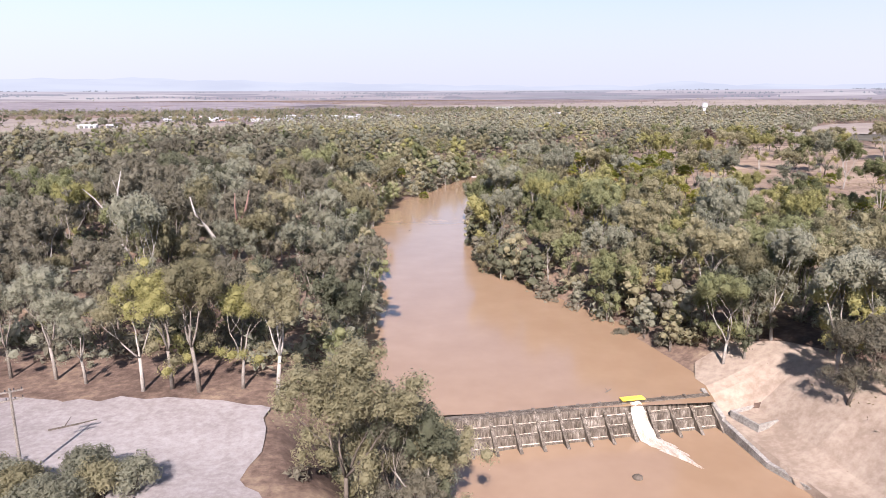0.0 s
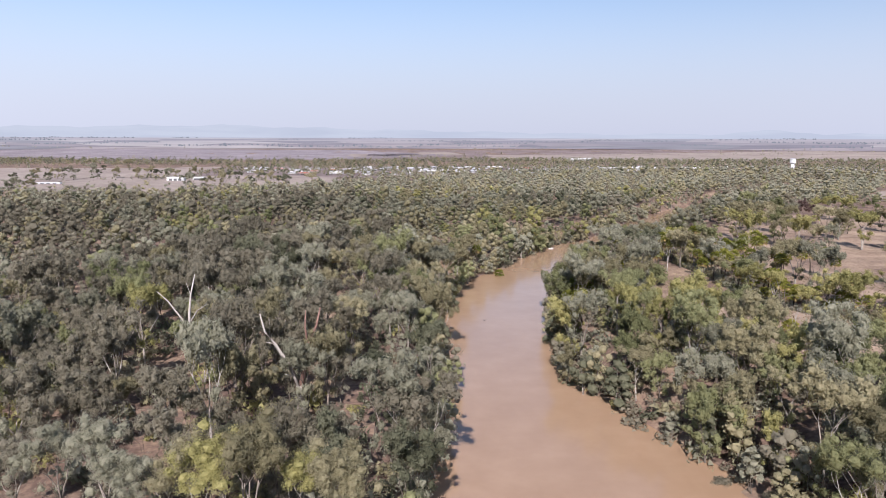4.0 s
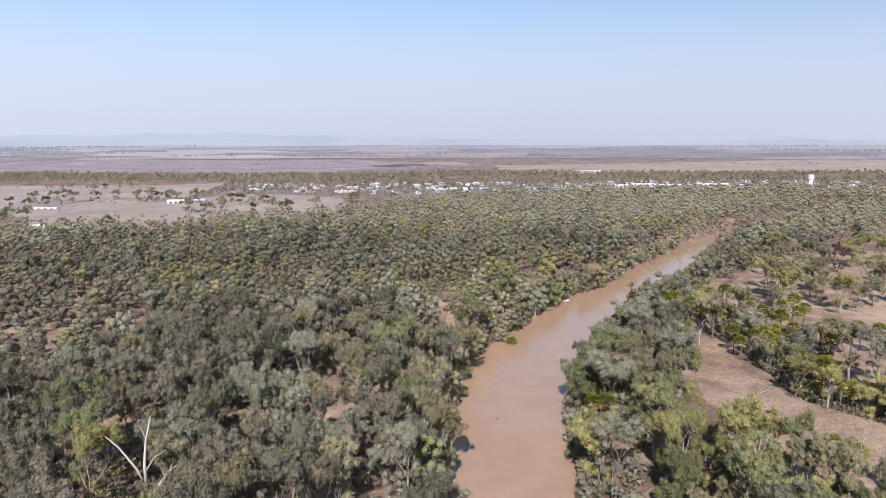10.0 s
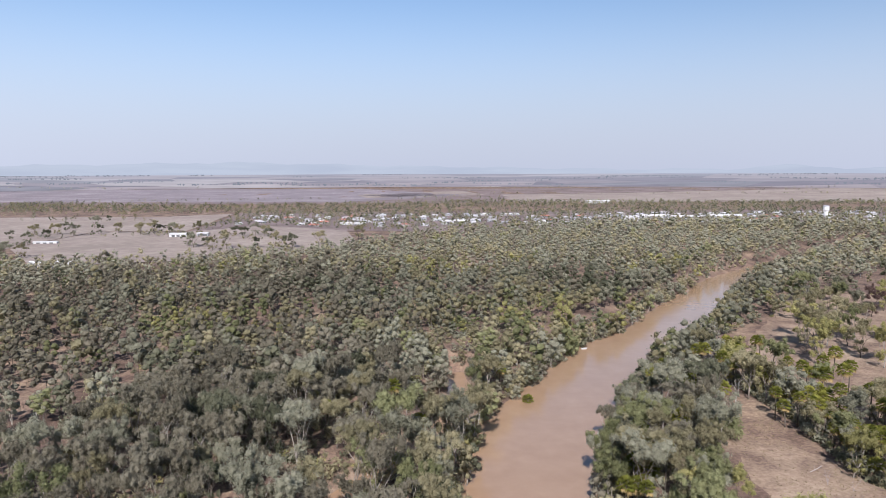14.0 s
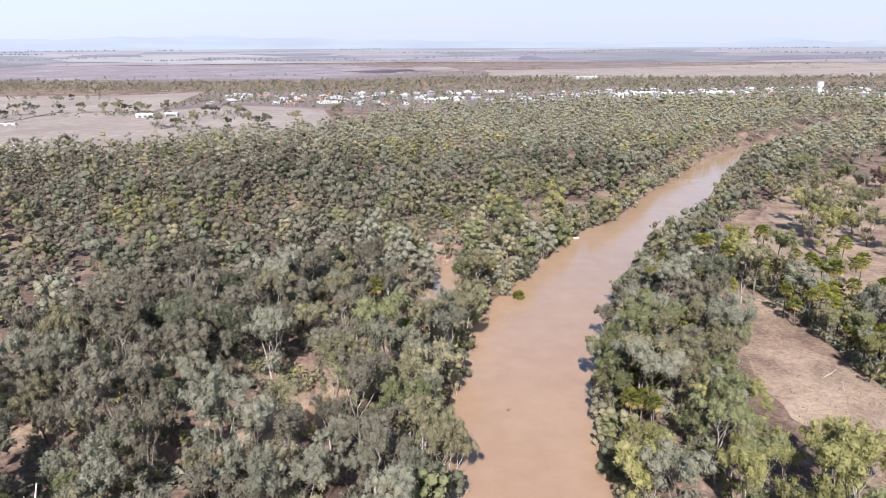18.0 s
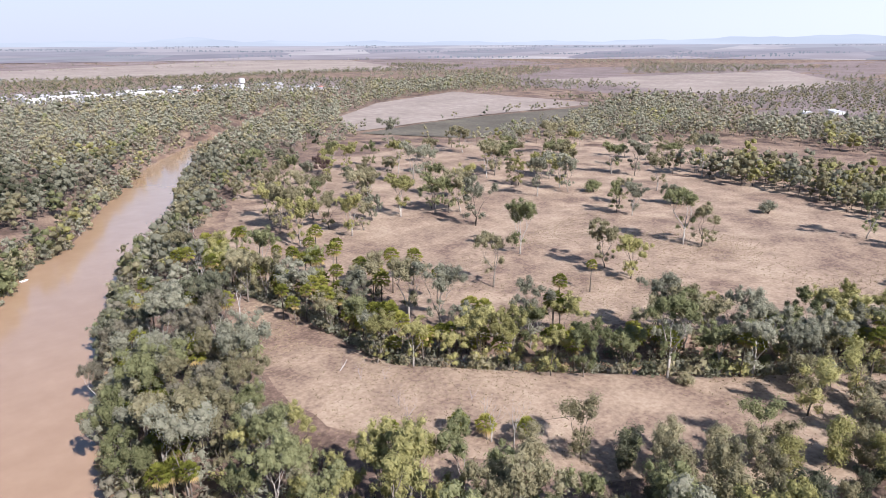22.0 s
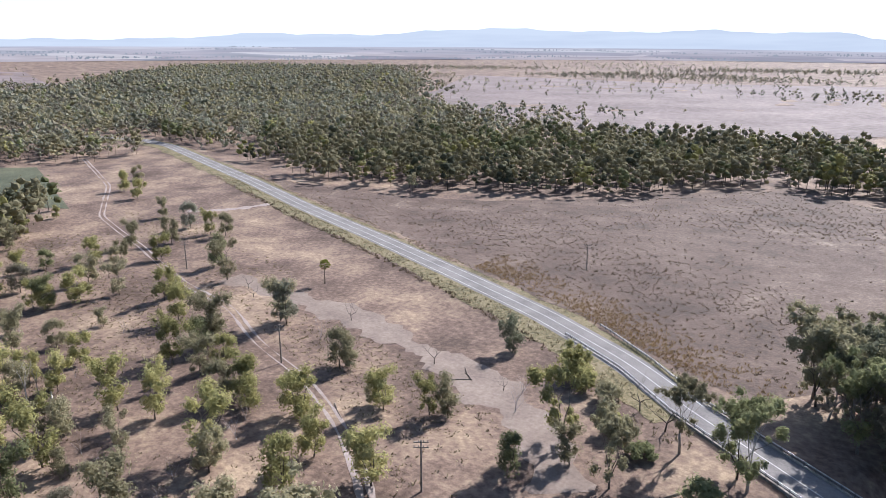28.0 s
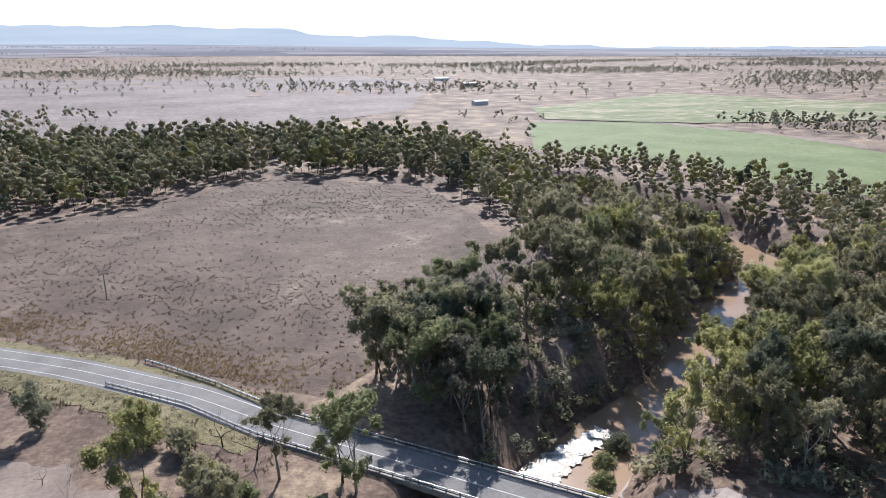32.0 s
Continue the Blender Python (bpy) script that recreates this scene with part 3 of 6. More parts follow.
tagged(new("gravel_apron", patch("gravel_apron", wander(APRON, 3.0, 0.5), 0.09, M_GRAVEL, 3.0)), "pale gravel turning area beside the weir", "gravel", kind="structure")
sand = patch("sand_bank", [(47, 179), (51, 186), (58, 187), (64, 180), (68, 170), (73, 158), (74, 140), (66, 122), (50, 118), (45, 128), (48, 142), (46.8, 158), (46.8, 170)], 0.4, M_SAND, 2.0)
tagged(new("sand_bank", sand), "pale sand and bare earth bank beside the weir", "sand", kind="structure")

# ---- sealed road ----
SEAL = ROAD[:12]
me, road_pts, road_side = strip("road", SEAL, (-7.2, -4.6, 4.6, 8.0, 11.5), 0.07, [M_VERGE, M_ASPHALT], index=[0, 1, 0, 0], ragged=0.9, step=3.0)
road = tagged(new("road", me), "two-lane grey sealed country road with grassy verges", "road", kind="structure")
for off, name in ((-3.35, "edge_line"), (3.35, "edge_line"), (0.0, "centre_line")):
    me, _, _ = strip(name, SEAL, (off - 0.085, off + 0.085), 0.085, M_PAINT, step=3.0)
    part(name, me, road, "painted white line")

# ---- bridge ----
B0, B1 = Vector((47.5, 75.8, 0)), Vector((-26, 130.9, 0))
along = (B1 - B0).normalized()
BL = (B1 - B0).length
DECK = G + 1.05
bm_at = Matrix.Translation((B0.x, B0.y, 0)) @ Matrix.Rotation(math.atan2(along.y, along.x), 4, "Z")
bridge = thing("road_bridge", "long low concrete road bridge with steel rails", "bridge", bm_at)
b = Build().box(0, -4.6, DECK - 0.55, BL, 4.6, DECK - 0.02)
part("deck", b.mesh("deck", M_CONC), bridge)
b = Build().box(0, -4.1, DECK - 0.018, BL, 4.1, DECK + 0.05)
part("carriageway", b.mesh("carriageway", M_ASPHALT), bridge, "grey asphalt surface")
for y in (-4.35, 4.35):
    part("kerb", Build().box(0, y - 0.22, DECK - 0.02, BL, y + 0.22, DECK + 0.28, bevel=0.05).mesh("kerb", M_CONC), bridge, "pale concrete kerb")
    for k, z in enumerate((0.62, 0.98)):
        part("rail", Build().box(0, y - 0.07, DECK + z - 0.09, BL, y + 0.07, DECK + z + 0.09, bevel=0.03).mesh("rail", M_STEEL if k else M_RAILD), bridge, "steel bridge rail")
    post = Build().box(-0.09, -0.1, DECK + 0.2, 0.09, 0.1, DECK + 1.08, bevel=0.03).mesh("post", M_RAILD)
    for k in range(int(BL / 2.4)):
        part("post", post, bridge, at=Matrix.Translation((1.2 + 2.4 * k, y, 0)))
part("centre_line", Build().box(0, -0.09, DECK + 0.052, BL, 0.09, DECK + 0.058).mesh("centre_line", M_PAINT), bridge, "painted white line")
girder = Build().box(0, -0.3, DECK - 1.5, BL, 0.3, DECK - 0.56).mesh("girder", M_CONC)
for y in (-3.4, -1.15, 1.15, 3.4):
    part("girder", girder, bridge, "stained concrete beam", Matrix.Translation((0, y, 0)))
pier = Build().box(-0.5, -4.0, -9, 0.5, 4.0, DECK - 2.1, bevel=0.05).box(-0.7, -4.5, DECK - 2.1, 0.7, 4.5, DECK - 1.51, bevel=0.05).mesh("pier", M_CONC)
for k in range(1, 7):
    part("pier", pier, bridge, "weathered concrete pier with headstock", Matrix.Translation((BL * k / 7, 0, 0)))
for x, s in ((0.0, -1), (BL, 1)):
    part("abutment", Build().box(x - 0.6 if s > 0 else x - 1.6, -5, 0, x + 1.6 if s > 0 else x + 0.6, 5, DECK - 0.56).mesh("abutment", M_CONC), bridge, "concrete abutment wall")


def guard_rail(line, label):
    pts = [Vector((x, y, float(level(x, y)))) for x, y in line]
    rail = thing("guard_rail", label, "guard rail", group="guard rails at the bridge")
    n = []
    for a, c in zip(pts, pts[1:]):
        k = max(1, round((c - a).length / 2.0))
        n += [a.lerp(c, s / k) for s in range(k)]
    n.append(pts[-1])
    for z in (0.45, 0.8):
        b = Build()
        b.tube([p + Vector((0, 0, z)) for p in n], [0.11] * len(n), 4)
        part("beam", b.mesh("beam", M_RAILD if z < 0.6 else M_STEEL), rail, "dull steel beam")
    post = Build().box(-0.08, -0.08, -0.4, 0.08, 0.08, 0.95).mesh("post", M_RAILD)
    for p in n:
        part("post", post, rail, at=Matrix.Translation(p))
    return rail


guard_rail([(82.2, 52.9), (79, 55.0), (65, 64.6), (50.2, 78.9)], "dark steel guard rail along the road's river side")
guard_rail([(76.6, 43.0), (73, 45.8), (60, 57), (44.9, 72.2)], "dark steel guard rail along the road's field side")

# ---- weir ----
WX0, WX1, BAYS = -9.2, 46.6, 15
weir = thing("weir", "stepped concrete river weir with raking buttress piers", "weir")
prof = [(175.4, -7), (175.4, 0.02), (174.3, 0.02), (173.6, -1.15), (172.9, -1.3), (172.6, -2.35), (171.8, -2.5), (171.5, -3.6), (170.9, -3.7), (170.6, -7)]
bay = (WX1 - WX0) / BAYS
for k in range(BAYS):
    xa, xb = WX0 + k * bay, WX0 + (k + 1) * bay
    v = [(x, y, z) for x in (xa, xb) for y, z in prof]
    m = len(prof)
    f = [(i, i + 1, m + i + 1, m + i) for i in range(m - 1)] + [tuple(range(m - 1, -1, -1)), tuple(range(m, 2 * m))]
    part("bay", mesh_of("bay", v, [q[::-1] for q in f], M_WETC), weir, "stained stepped concrete face")
    for s, (y, z) in enumerate(((173.25, -1.22), (172.2, -2.42), (171.1, -3.62))):
        n = 10
        xs = [xa + 0.3 + (bay - 0.6) * q / n for q in range(n + 1)]
        o = [random.uniform(0.02, 0.15) * (random.random() < 0.55) + 0.005 for _ in xs]
        v = [p for q, px in enumerate(xs) for p in ((px, y + 0.07, z - 0.1), (px, y + 0.07, z + 0.03 + o[q] * 0.3), (px, y - o[q], z + 0.02), (px, y - o[q] - 0.02, z - 0.1))]
        f = [(4 * q + e, 4 * q + e + 1, 4 * q + e + 5, 4 * q + e + 4) for q in range(n) for e in range(3)]
        part("overflow", mesh_of("overflow", v, f, M_JET), weir, "thin broken line of white water")
        top, lip = (0.03, -1.28, -2.48)[s], (173.7, 172.68, 171.58)[s]
        n = 24
        v = []
        for q in range(n + 1):
            px, o = xa + 0.28 + (bay - 0.56) * q / n, random.uniform(0.0, 0.16)
            v += [(px, lip + 0.5, top - 0.01), (px, lip + 0.05 - o, top - 0.06 - o * 0.4), (px, lip - 0.12 - o, top - 0.6), (px, lip - 0.2 - o, top - 1.2)]
        f = [(4 * q + e, 4 * q + e + 1, 4 * q + e + 5, 4 * q + e + 4) for q in range(n) for e in range(3)]
        part("curtain", mesh_of("curtain", v, f, M_WETC), weir, "brown streaked curtain of falling water")
for k in range(BAYS + 1):
    x = WX0 + k * bay
    v = [(x + s * 0.26, y, z) for s in (-1, 1) for y, z in ((175.6, -6), (175.6, 0.12), (174.3, 0.12), (169.0, -3.9), (169.0, -6))]
    f = [(0, 1, 2, 3, 4), (9, 8, 7, 6, 5)] + [(i + 5, (i + 1) % 5 + 5, (i + 1) % 5, i) for i in range(5)]
    part("buttress", mesh_of("buttress", v, f, M_WETC), weir, "raking grey concrete buttress")
gate = Build().box(WX0 + 11 * bay - 0.1, 174.5, 0.3, WX0 + 12 * bay + 0.1, 175.8, 0.5, bevel=0.06)
part("gate_platform", gate.mesh("gate_platform", M_YELLOW), weir, "yellow painted gate platform")
v, f = [], []
gxm, n = WX0 + 11.5 * bay, 22
for i in range(n + 1):
    s = i / n
    y = 174.0 - 14.0 * s
    z = 0.3 - 4.1 * min(1, s * 3.2) ** 1.1 if s < 0.32 else LOW + 0.25 * (1 - s)
    hw = (0.8 + 0.95 * math.sin(min(1, s * 1.1) * math.pi)) * (1 if s < 0.7 else (1 - s) / 0.3)
    for k in range(7):
        a = k / 6 * 2 - 1
        v.append((gxm + a * hw + 4.6 * max(0, s - 0.2) + 0.15 * math.sin(7 * s + 3 * a), y + 0.3 * math.sin(5 * a + 9 * s), z + 0.22 * (1 - a * a) - 0.12 + 0.09 * math.sin(31 * s + 11 * a)))
f = [(i * 7 + k, i * 7 + k + 1, (i + 1) * 7 + k + 1, (i + 1) * 7 + k) for i in range(n) for k in range(6)]
part("spill", mesh_of("spill", v, f, M_JET, smooth_faces=True), weir, "white jet of spilling water")
wall_line = [(46.7, 176.2), (47.0, 170.2), (46.6, 158.2), (48.4, 150.5), (48.6, 142)]
b = Build()
for (ax, ay), (bx, by), z0, z1 in ((wall_line[0], wall_line[1], 0.55, -1.9), (wall_line[1], wall_line[2], -2.3, -3.1), (wall_line[2], wall_line[3], -3.1, -3.2), (wall_line[3], wall_line[4], -3.2, -3.3)):
    v = [(ax + s, ay, z) for s in (-0.35, 0.35) for z in (-7, z0)] + [(bx + s, by, z) for s in (-0.35, 0.35) for z in (-7, z1)]
    b.add(v, [(1, 3, 7, 5), (0, 1, 5, 4), (3, 2, 6, 7), (0, 2, 3, 1), (4, 5, 7, 6)])
part("wing_wall", b.mesh("wing_wall", M_CONC), weir, "stained concrete wing wall")
vault = thing("valve_pit", "low weathered open concrete pit on the sand bank", "pit", Matrix.Translation((52.2, 169.2, float(level(52.2, 169.2)) + 0.35)) @ Matrix.Rotation(0.2, 4, "Z"))
for x0, y0, x1, y1 in ((-2.7, -2.9, 2.7, -2.5), (-2.7, 2.5, 2.7, 2.9), (-2.7, -2.5, -2.3, 2.5), (2.3, -2.5, 2.7, 2.5)):
    part("wall", Build().box(x0, y0, -2.5, x1, y1, 1.05, bevel=0.05).mesh("wall", M_CONC), vault)
part("floor", Build().box(-2.3, -2.5, -2.5, 2.3, 2.5, 0.5).mesh("floor", M_SAND), vault, "sand-strewn slab floor")
rock = thing("rock_ramp", "white rapids tumbling over a low rock ramp", "rapids")
rv, rf = [], []
RAP = [(7, 92), (1, 86), (-6, 80), (-13, 75.5), (-20, 71)]
for i in range(41):
    s = i / 40 * 4
    k = min(3, int(s))
    x, y = (RAP[k][c] + (RAP[k + 1][c] - RAP[k][c]) * (s - k) for c in (0, 1))
    for a in range(7):
        o = (a - 3) * (1.3 - 0.17 * s) * 1.15 + 0.45 * math.sin(i * 1.3 + a) + 0.4 * math.sin(i * 2.9 + 2 * a)
        rv.append((x + 0.62 * o, y - 0.78 * o, LOW + 0.6 - 0.02 * s - 0.03 * (a - 3) ** 2 + 0.2 * math.sin(2.3 * i + a * 1.7) + 0.12 * math.sin(5.1 * i + a * 3.3)))
rf = [(i * 7 + k, i * 7 + k + 1, (i + 1) * 7 + k + 1, (i + 1) * 7 + k) for i in range(40) for k in range(6)]
part("white_water", mesh_of("white_water", rv, rf, M_FOAM, smooth_faces=True), rock, "churning white water")

# ---- trees ----
rng = np.random.default_rng(7)


def mesh_np(name, v, tris, mats, index=None):
    me = bpy.data.meshes.new(name)
    v, tris = np.asarray(v, np.float32), np.asarray(tris, np.int32)
    me.vertices.add(len(v))
    me.vertices.foreach_set("co", v.ravel())
    me.loops.add(tris.size)
    me.loops.foreach_set("vertex_index", tris.ravel())
    me.polygons.add(len(tris))
    me.polygons.foreach_set("loop_start", np.arange(0, tris.size, 3, dtype=np.int32))
    for m in mats if isinstance(mats, (list, tuple)) else [mats]:
        me.materials.append(m)
    if index is not None:
        me.polygons.foreach_set("material_index", np.asarray(index, np.int32))
    me.update()
    me.validate()
    return me


PHI = (1 + 5 ** 0.5) / 2
ICO = np.array([(0, s, t * PHI) for s in (-1, 1) for t in (-1, 1)] + [(s, t * PHI, 0) for s in (-1, 1) for t in (-1, 1)] + [(t * PHI, 0, s) for s in (-1, 1) for t in (-1, 1)]) / (1 + PHI * PHI) ** 0.5
ICO_F = np.array([f for f in itertools.combinations(range(12), 3) if all(np.linalg.norm(ICO[a] - ICO[b]) < 1.1 for a, b in itertools.combinations(f, 2))])
OCT = np.array([(1, 0, 0), (-1, 0, 0), (0, 1, 0), (0, -1, 0), (0, 0, 1), (0, 0, -1)], float)
OCT_F = np.array([(a, b, c) for a in (0, 1) for b in (2, 3) for c in (4, 5)])


def cores(centres, radii, g, squash, fine, core=1.0):
    """The dense inside of each clump of leaves: a small uneven lump, as corners of loose triangles."""
    shape, tris = (ICO, ICO_F) if fine else (OCT, OCT_F)
    k = len(centres)
    a = g.random(k) * math.tau
    c, s = np.cos(a)[:, None], np.sin(a)[:, None]
    turned = np.stack([shape[None, :, 0] * c - shape[None, :, 1] * s, shape[None, :, 0] * s + shape[None, :, 1] * c, np.broadcast_to(shape[None, :, 2], (k, len(shape)))], 2)
    v = centres[:, None] + turned * (radii[:, None, None] * core * (0.4 + 0.28 * g.random((k, len(shape), 1)))) * (1, 1, squash)
    return v[:, tris.ravel()].reshape(-1, 3)


def leaves(centres, radii, per, size, g, squash=0.8, droop=0.0, slim=0.85, dense=0, core=1.0):
    """Small leaf sprays in soft clumps: the corners of loose triangles, three rows a spray. dense: 1 or 2, a coarse or finer solid inside."""
    k = len(centres)
    d = g.normal(size=(k, per, 3))
    far = np.linalg.norm(d, axis=2)[..., None]
    d /= far
    reach = (0.5 if dense else 0.45) + (0.62 if dense else 0.62) * g.random((k, per, 1)) ** 0.8 + 0.1 * g.normal(size=(k, per, 1))
    p = centres[:, None] + d * reach * radii[:, None, None] * (1, 1, squash)
    n = d + (0, 0, 0.25) + 0.42 * g.normal(size=d.shape)
    n /= np.linalg.norm(n, axis=2)[..., None]
    t = g.normal(size=d.shape) * (1, 1, 0.8) - (0, 0, droop)
    t -= n * (n * t).sum(2)[..., None] * 0.85
    t /= np.linalg.norm(t, axis=2)[..., None]
    u = np.cross(n, t)
    u /= np.linalg.norm(u, axis=2)[..., None]
    s = size * (0.6 + 0.8 * g.random((k, per, 1)))
    corners = np.stack([p - t * s * 0.7, p + t * s * 0.7 + u * s * 0.5 * slim, p + t * s * 0.2 - u * s * 0.65 * slim], 2)
    corners = corners.reshape(-1, 3)
    return np.concatenate([cores(centres, radii, g, squash, dense == 2, core), corners]) if dense else corners


def limb(b, p, d, length, r, g, depth, ends, sides=5, bend=0.25, m=0):
    """A wandering tapered limb that forks; collects the ends."""
    pts, rad = [Vector(p)], [r]
    d = Vector(d).normalized()
    n = 4
    for i in range(n):
        d = (d + Vector(g.normal(size=3) * bend * 0.5) + Vector((0, 0, 0.12))).normalized()
        pts.append(pts[-1] + d * length / n)
        rad.append(r * (1 - 0.55 * (i + 1) / n))
    b.grow(pts, rad, sides, m)
    if depth == 0:
        ends.append((pts[-1], pts[-2]))
        return
    for k in range(int(g.integers(2, 4))):
        a = g.random() * math.tau
        side = Vector((math.cos(a), math.sin(a), 0.25 + 0.5 * g.random()))
        limb(b, pts[-1 - (k == 2)], d * 0.7 + side * (0.55 + 0.35 * g.random()), length * (0.55 + 0.25 * g.random()), rad[-1] * 0.8, g, depth - 1, ends, max(3, sides - 1), bend, m)


def gum(seed, height, spread, bark, per=48, clear=0.3, size=0.46, depth=2, fill=1.0, skirt=0, plump=1.0, core=1.0):
    """A gum tree: a forked trunk mesh and the leaf corners of its crown."""
    g = np.random.default_rng(seed)
    b, ends = Build(), []
    lean = g.normal(size=2) * 0.06
    pts = [(0, 0, -0.6), (lean[0] * height * 0.15, lean[1] * height * 0.15, height * clear * 0.5), (lean[0] * height * 0.4, lean[1] * height * 0.4, height * clear)]
    r0 = height * 0.0155
    b.tube(pts, [r0 * 1.25, r0, r0 * 0.8], 7)
    k0 = g.random() * math.tau
    main = int(g.integers(3, 5))
    for k in range(main):
        a = k0 + k * math.tau / main + g.normal() * 0.3
        tilt = 0.30 + 0.35 * g.random() if k else 0.12
        d = (math.cos(a) * tilt * spread, math.sin(a) * tilt * spread, 1)
        limb(b, pts[-1], d, height * (1 - clear) / (1.65 if depth == 1 else 2.05) * (0.85 + 0.25 * g.random()), r0 * 0.62, g, depth, ends)
    c = np.array([e for e, _ in ends]) + g.normal(size=(len(ends), 3)) * 0.4
    low = np.array([(q * 0.45 + np.array(e) * 0.55) for e, q in ((np.array(e), np.array(q)) for e, q in ends)])
    cc = np.concatenate([c, low[g.random(len(low)) < 0.6 * fill] - (0, 0, 0.7), (c + g.normal(size=c.shape) * (1.1, 1.1, 0.9) * height / 17)[g.random(len(c)) < 0.8]])
    if skirt:
        a, r = g.random(skirt) * math.tau, height * (0.10 + 0.10 * g.random(skirt)) * spread
        cc = np.concatenate([cc, np.stack([np.cos(a) * r, np.sin(a) * r, height * (0.22 + 0.30 * g.random(skirt))], 1)])
    rad = height * (0.04 + 0.056 * g.random(len(cc)) ** 1.4) * spread ** 0.5 * plump
    return b.mesh("trunk", bark, True), leaves(cc, rad, per, size, g, 1.0, 0.7, 0.55, dense=2, core=core)


def crown_mesh(corners, mat):
    return mesh_np("crown", corners, np.arange(len(corners)).reshape(-1, 3), mat)


def lite(seed, height, wide, n, size):
    """A far tree as leaf corners alone, unit for unit like the near ones but with fewer, larger sprays."""
    g = np.random.default_rng(seed)
    k, plump = (12, 0.31) if n > 200 else (7, 0.41) if n > 90 else (5, 0.47) if n > 30 else (3, 0.6)
    up = 0.27 + 0.5 * (np.arange(k) + g.random(k)) / k
    a, r = (np.arange(k) * 2.4 + g.random(k)) % math.tau, np.sqrt(0.15 + 0.85 * g.random(k)) * wide * 0.64 * np.sqrt(np.maximum(0.15, 1 - ((up - 0.45) / 0.42) ** 2))
    c = np.stack([np.cos(a) * r, np.sin(a) * r, height * up], 1)
    return leaves(c, wide * (plump + 0.15 * g.random(k)), n // k, size, g, 0.85, 0.4, 0.7, dense=2 if k > 5 else 1, core=1.12)




PALE_SHAPES = [gum(11 + s, h, w, M_BARK, per=84, clear=c, size=0.46, skirt=k) for s, (h, w, c, k) in enumerate(((19, 1.05, 0.24, 7), (22, 0.9, 0.3, 6), (18, 1.2, 0.22, 9), (20, 1.1, 0.26, 6)))]
DARK_SHAPES = [gum(21 + s, h, w, M_DARKBARK, per=84, clear=c, size=0.45, skirt=k) for s, (h, w, c, k) in enumerate(((15, 1.25, 0.2, 10), (17, 1.1, 0.2, 10), (14, 1.4, 0.18, 9)))]
WATTLE_SHAPES = [gum(31 + s, h, w, M_DARKBARK, per=110, clear=c, size=0.4, depth=1, skirt=k + 5, plump=1.95, core=0.55) for s, (h, w, c, k) in enumerate(((8.5, 1.3, 0.16, 6), (9.5, 1.15, 0.2, 5), (7.8, 1.5, 0.14, 7), (10.5, 1.0, 0.24, 4), (8.2, 1.35, 0.18, 6)))]
LEAF_NAMES = ("olive-green", "grey-green", "fresh green", "brownish", "yellow-green", "dark green", "rust-red")
crowns, tally = {}, {}


def shrub_shape(seed, height, wide, per=130, size=0.36):
    g = np.random.default_rng(seed)
    b, k = Build(), 9
    cs = []
    for i in range(k):
        a, r = i * 2.4 + g.random(), wide * (0.15 + 0.75 * (i / k) ** 0.7)
        top = (math.cos(a) * r, math.sin(a) * r, height * (0.75 - 0.42 * i / k + 0.1 * g.random()))
        b.grow([(0, 0, -0.3), (top[0] * 0.4, top[1] * 0.4, top[2] * 0.5), top], [0.09, 0.06, 0.03], 4)
        cs.append(top)
    return b.mesh("stem", M_DARKBARK), leaves(np.array(cs), height * (0.27 + 0.12 * g.random(k)), per, size, g, 0.85, 0.4, 0.5, dense=2)


SHRUB_SHAPES = [shrub_shape(51, 2.6, 1.7), shrub_shape(52, 3.4, 2.0), shrub_shape(53, 1.8, 1.5)]


def plant(shape, leaf, x, y, scale, label, group, name, trunk_name="trunk", tilt=0.0, slim=1.0):
    trunk, corners = shape
    key = (name, trunk.name, leaf)
    if key not in crowns:
        ob = thing(name, label, "shrub" if name == "shrub" else "tree", group=group)
        part(trunk_name, trunk, ob)
        if corners is not None:
            part("crown", crown_mesh(corners, LEAF[leaf]), ob)
        crowns[key] = made = ob
    else:
        made = copy_thing(crowns[key], Matrix())
        tagged(made, label, "", group)
    tally[name] = tally.get(name, 0) + 1
    made.matrix_basis = (Matrix.Translation((x, y, float(level(x, y)) - 0.1)) @ Matrix.Rotation(tilt, 4, "X") @ Matrix.Rotation(random.random() * math.tau, 4, "Z")
                         @ Matrix.Diagonal((scale * slim * random.uniform(0.9, 1.12), scale * slim * random.uniform(0.9, 1.12), scale * random.uniform(0.92, 1.08), 1)))
    return made


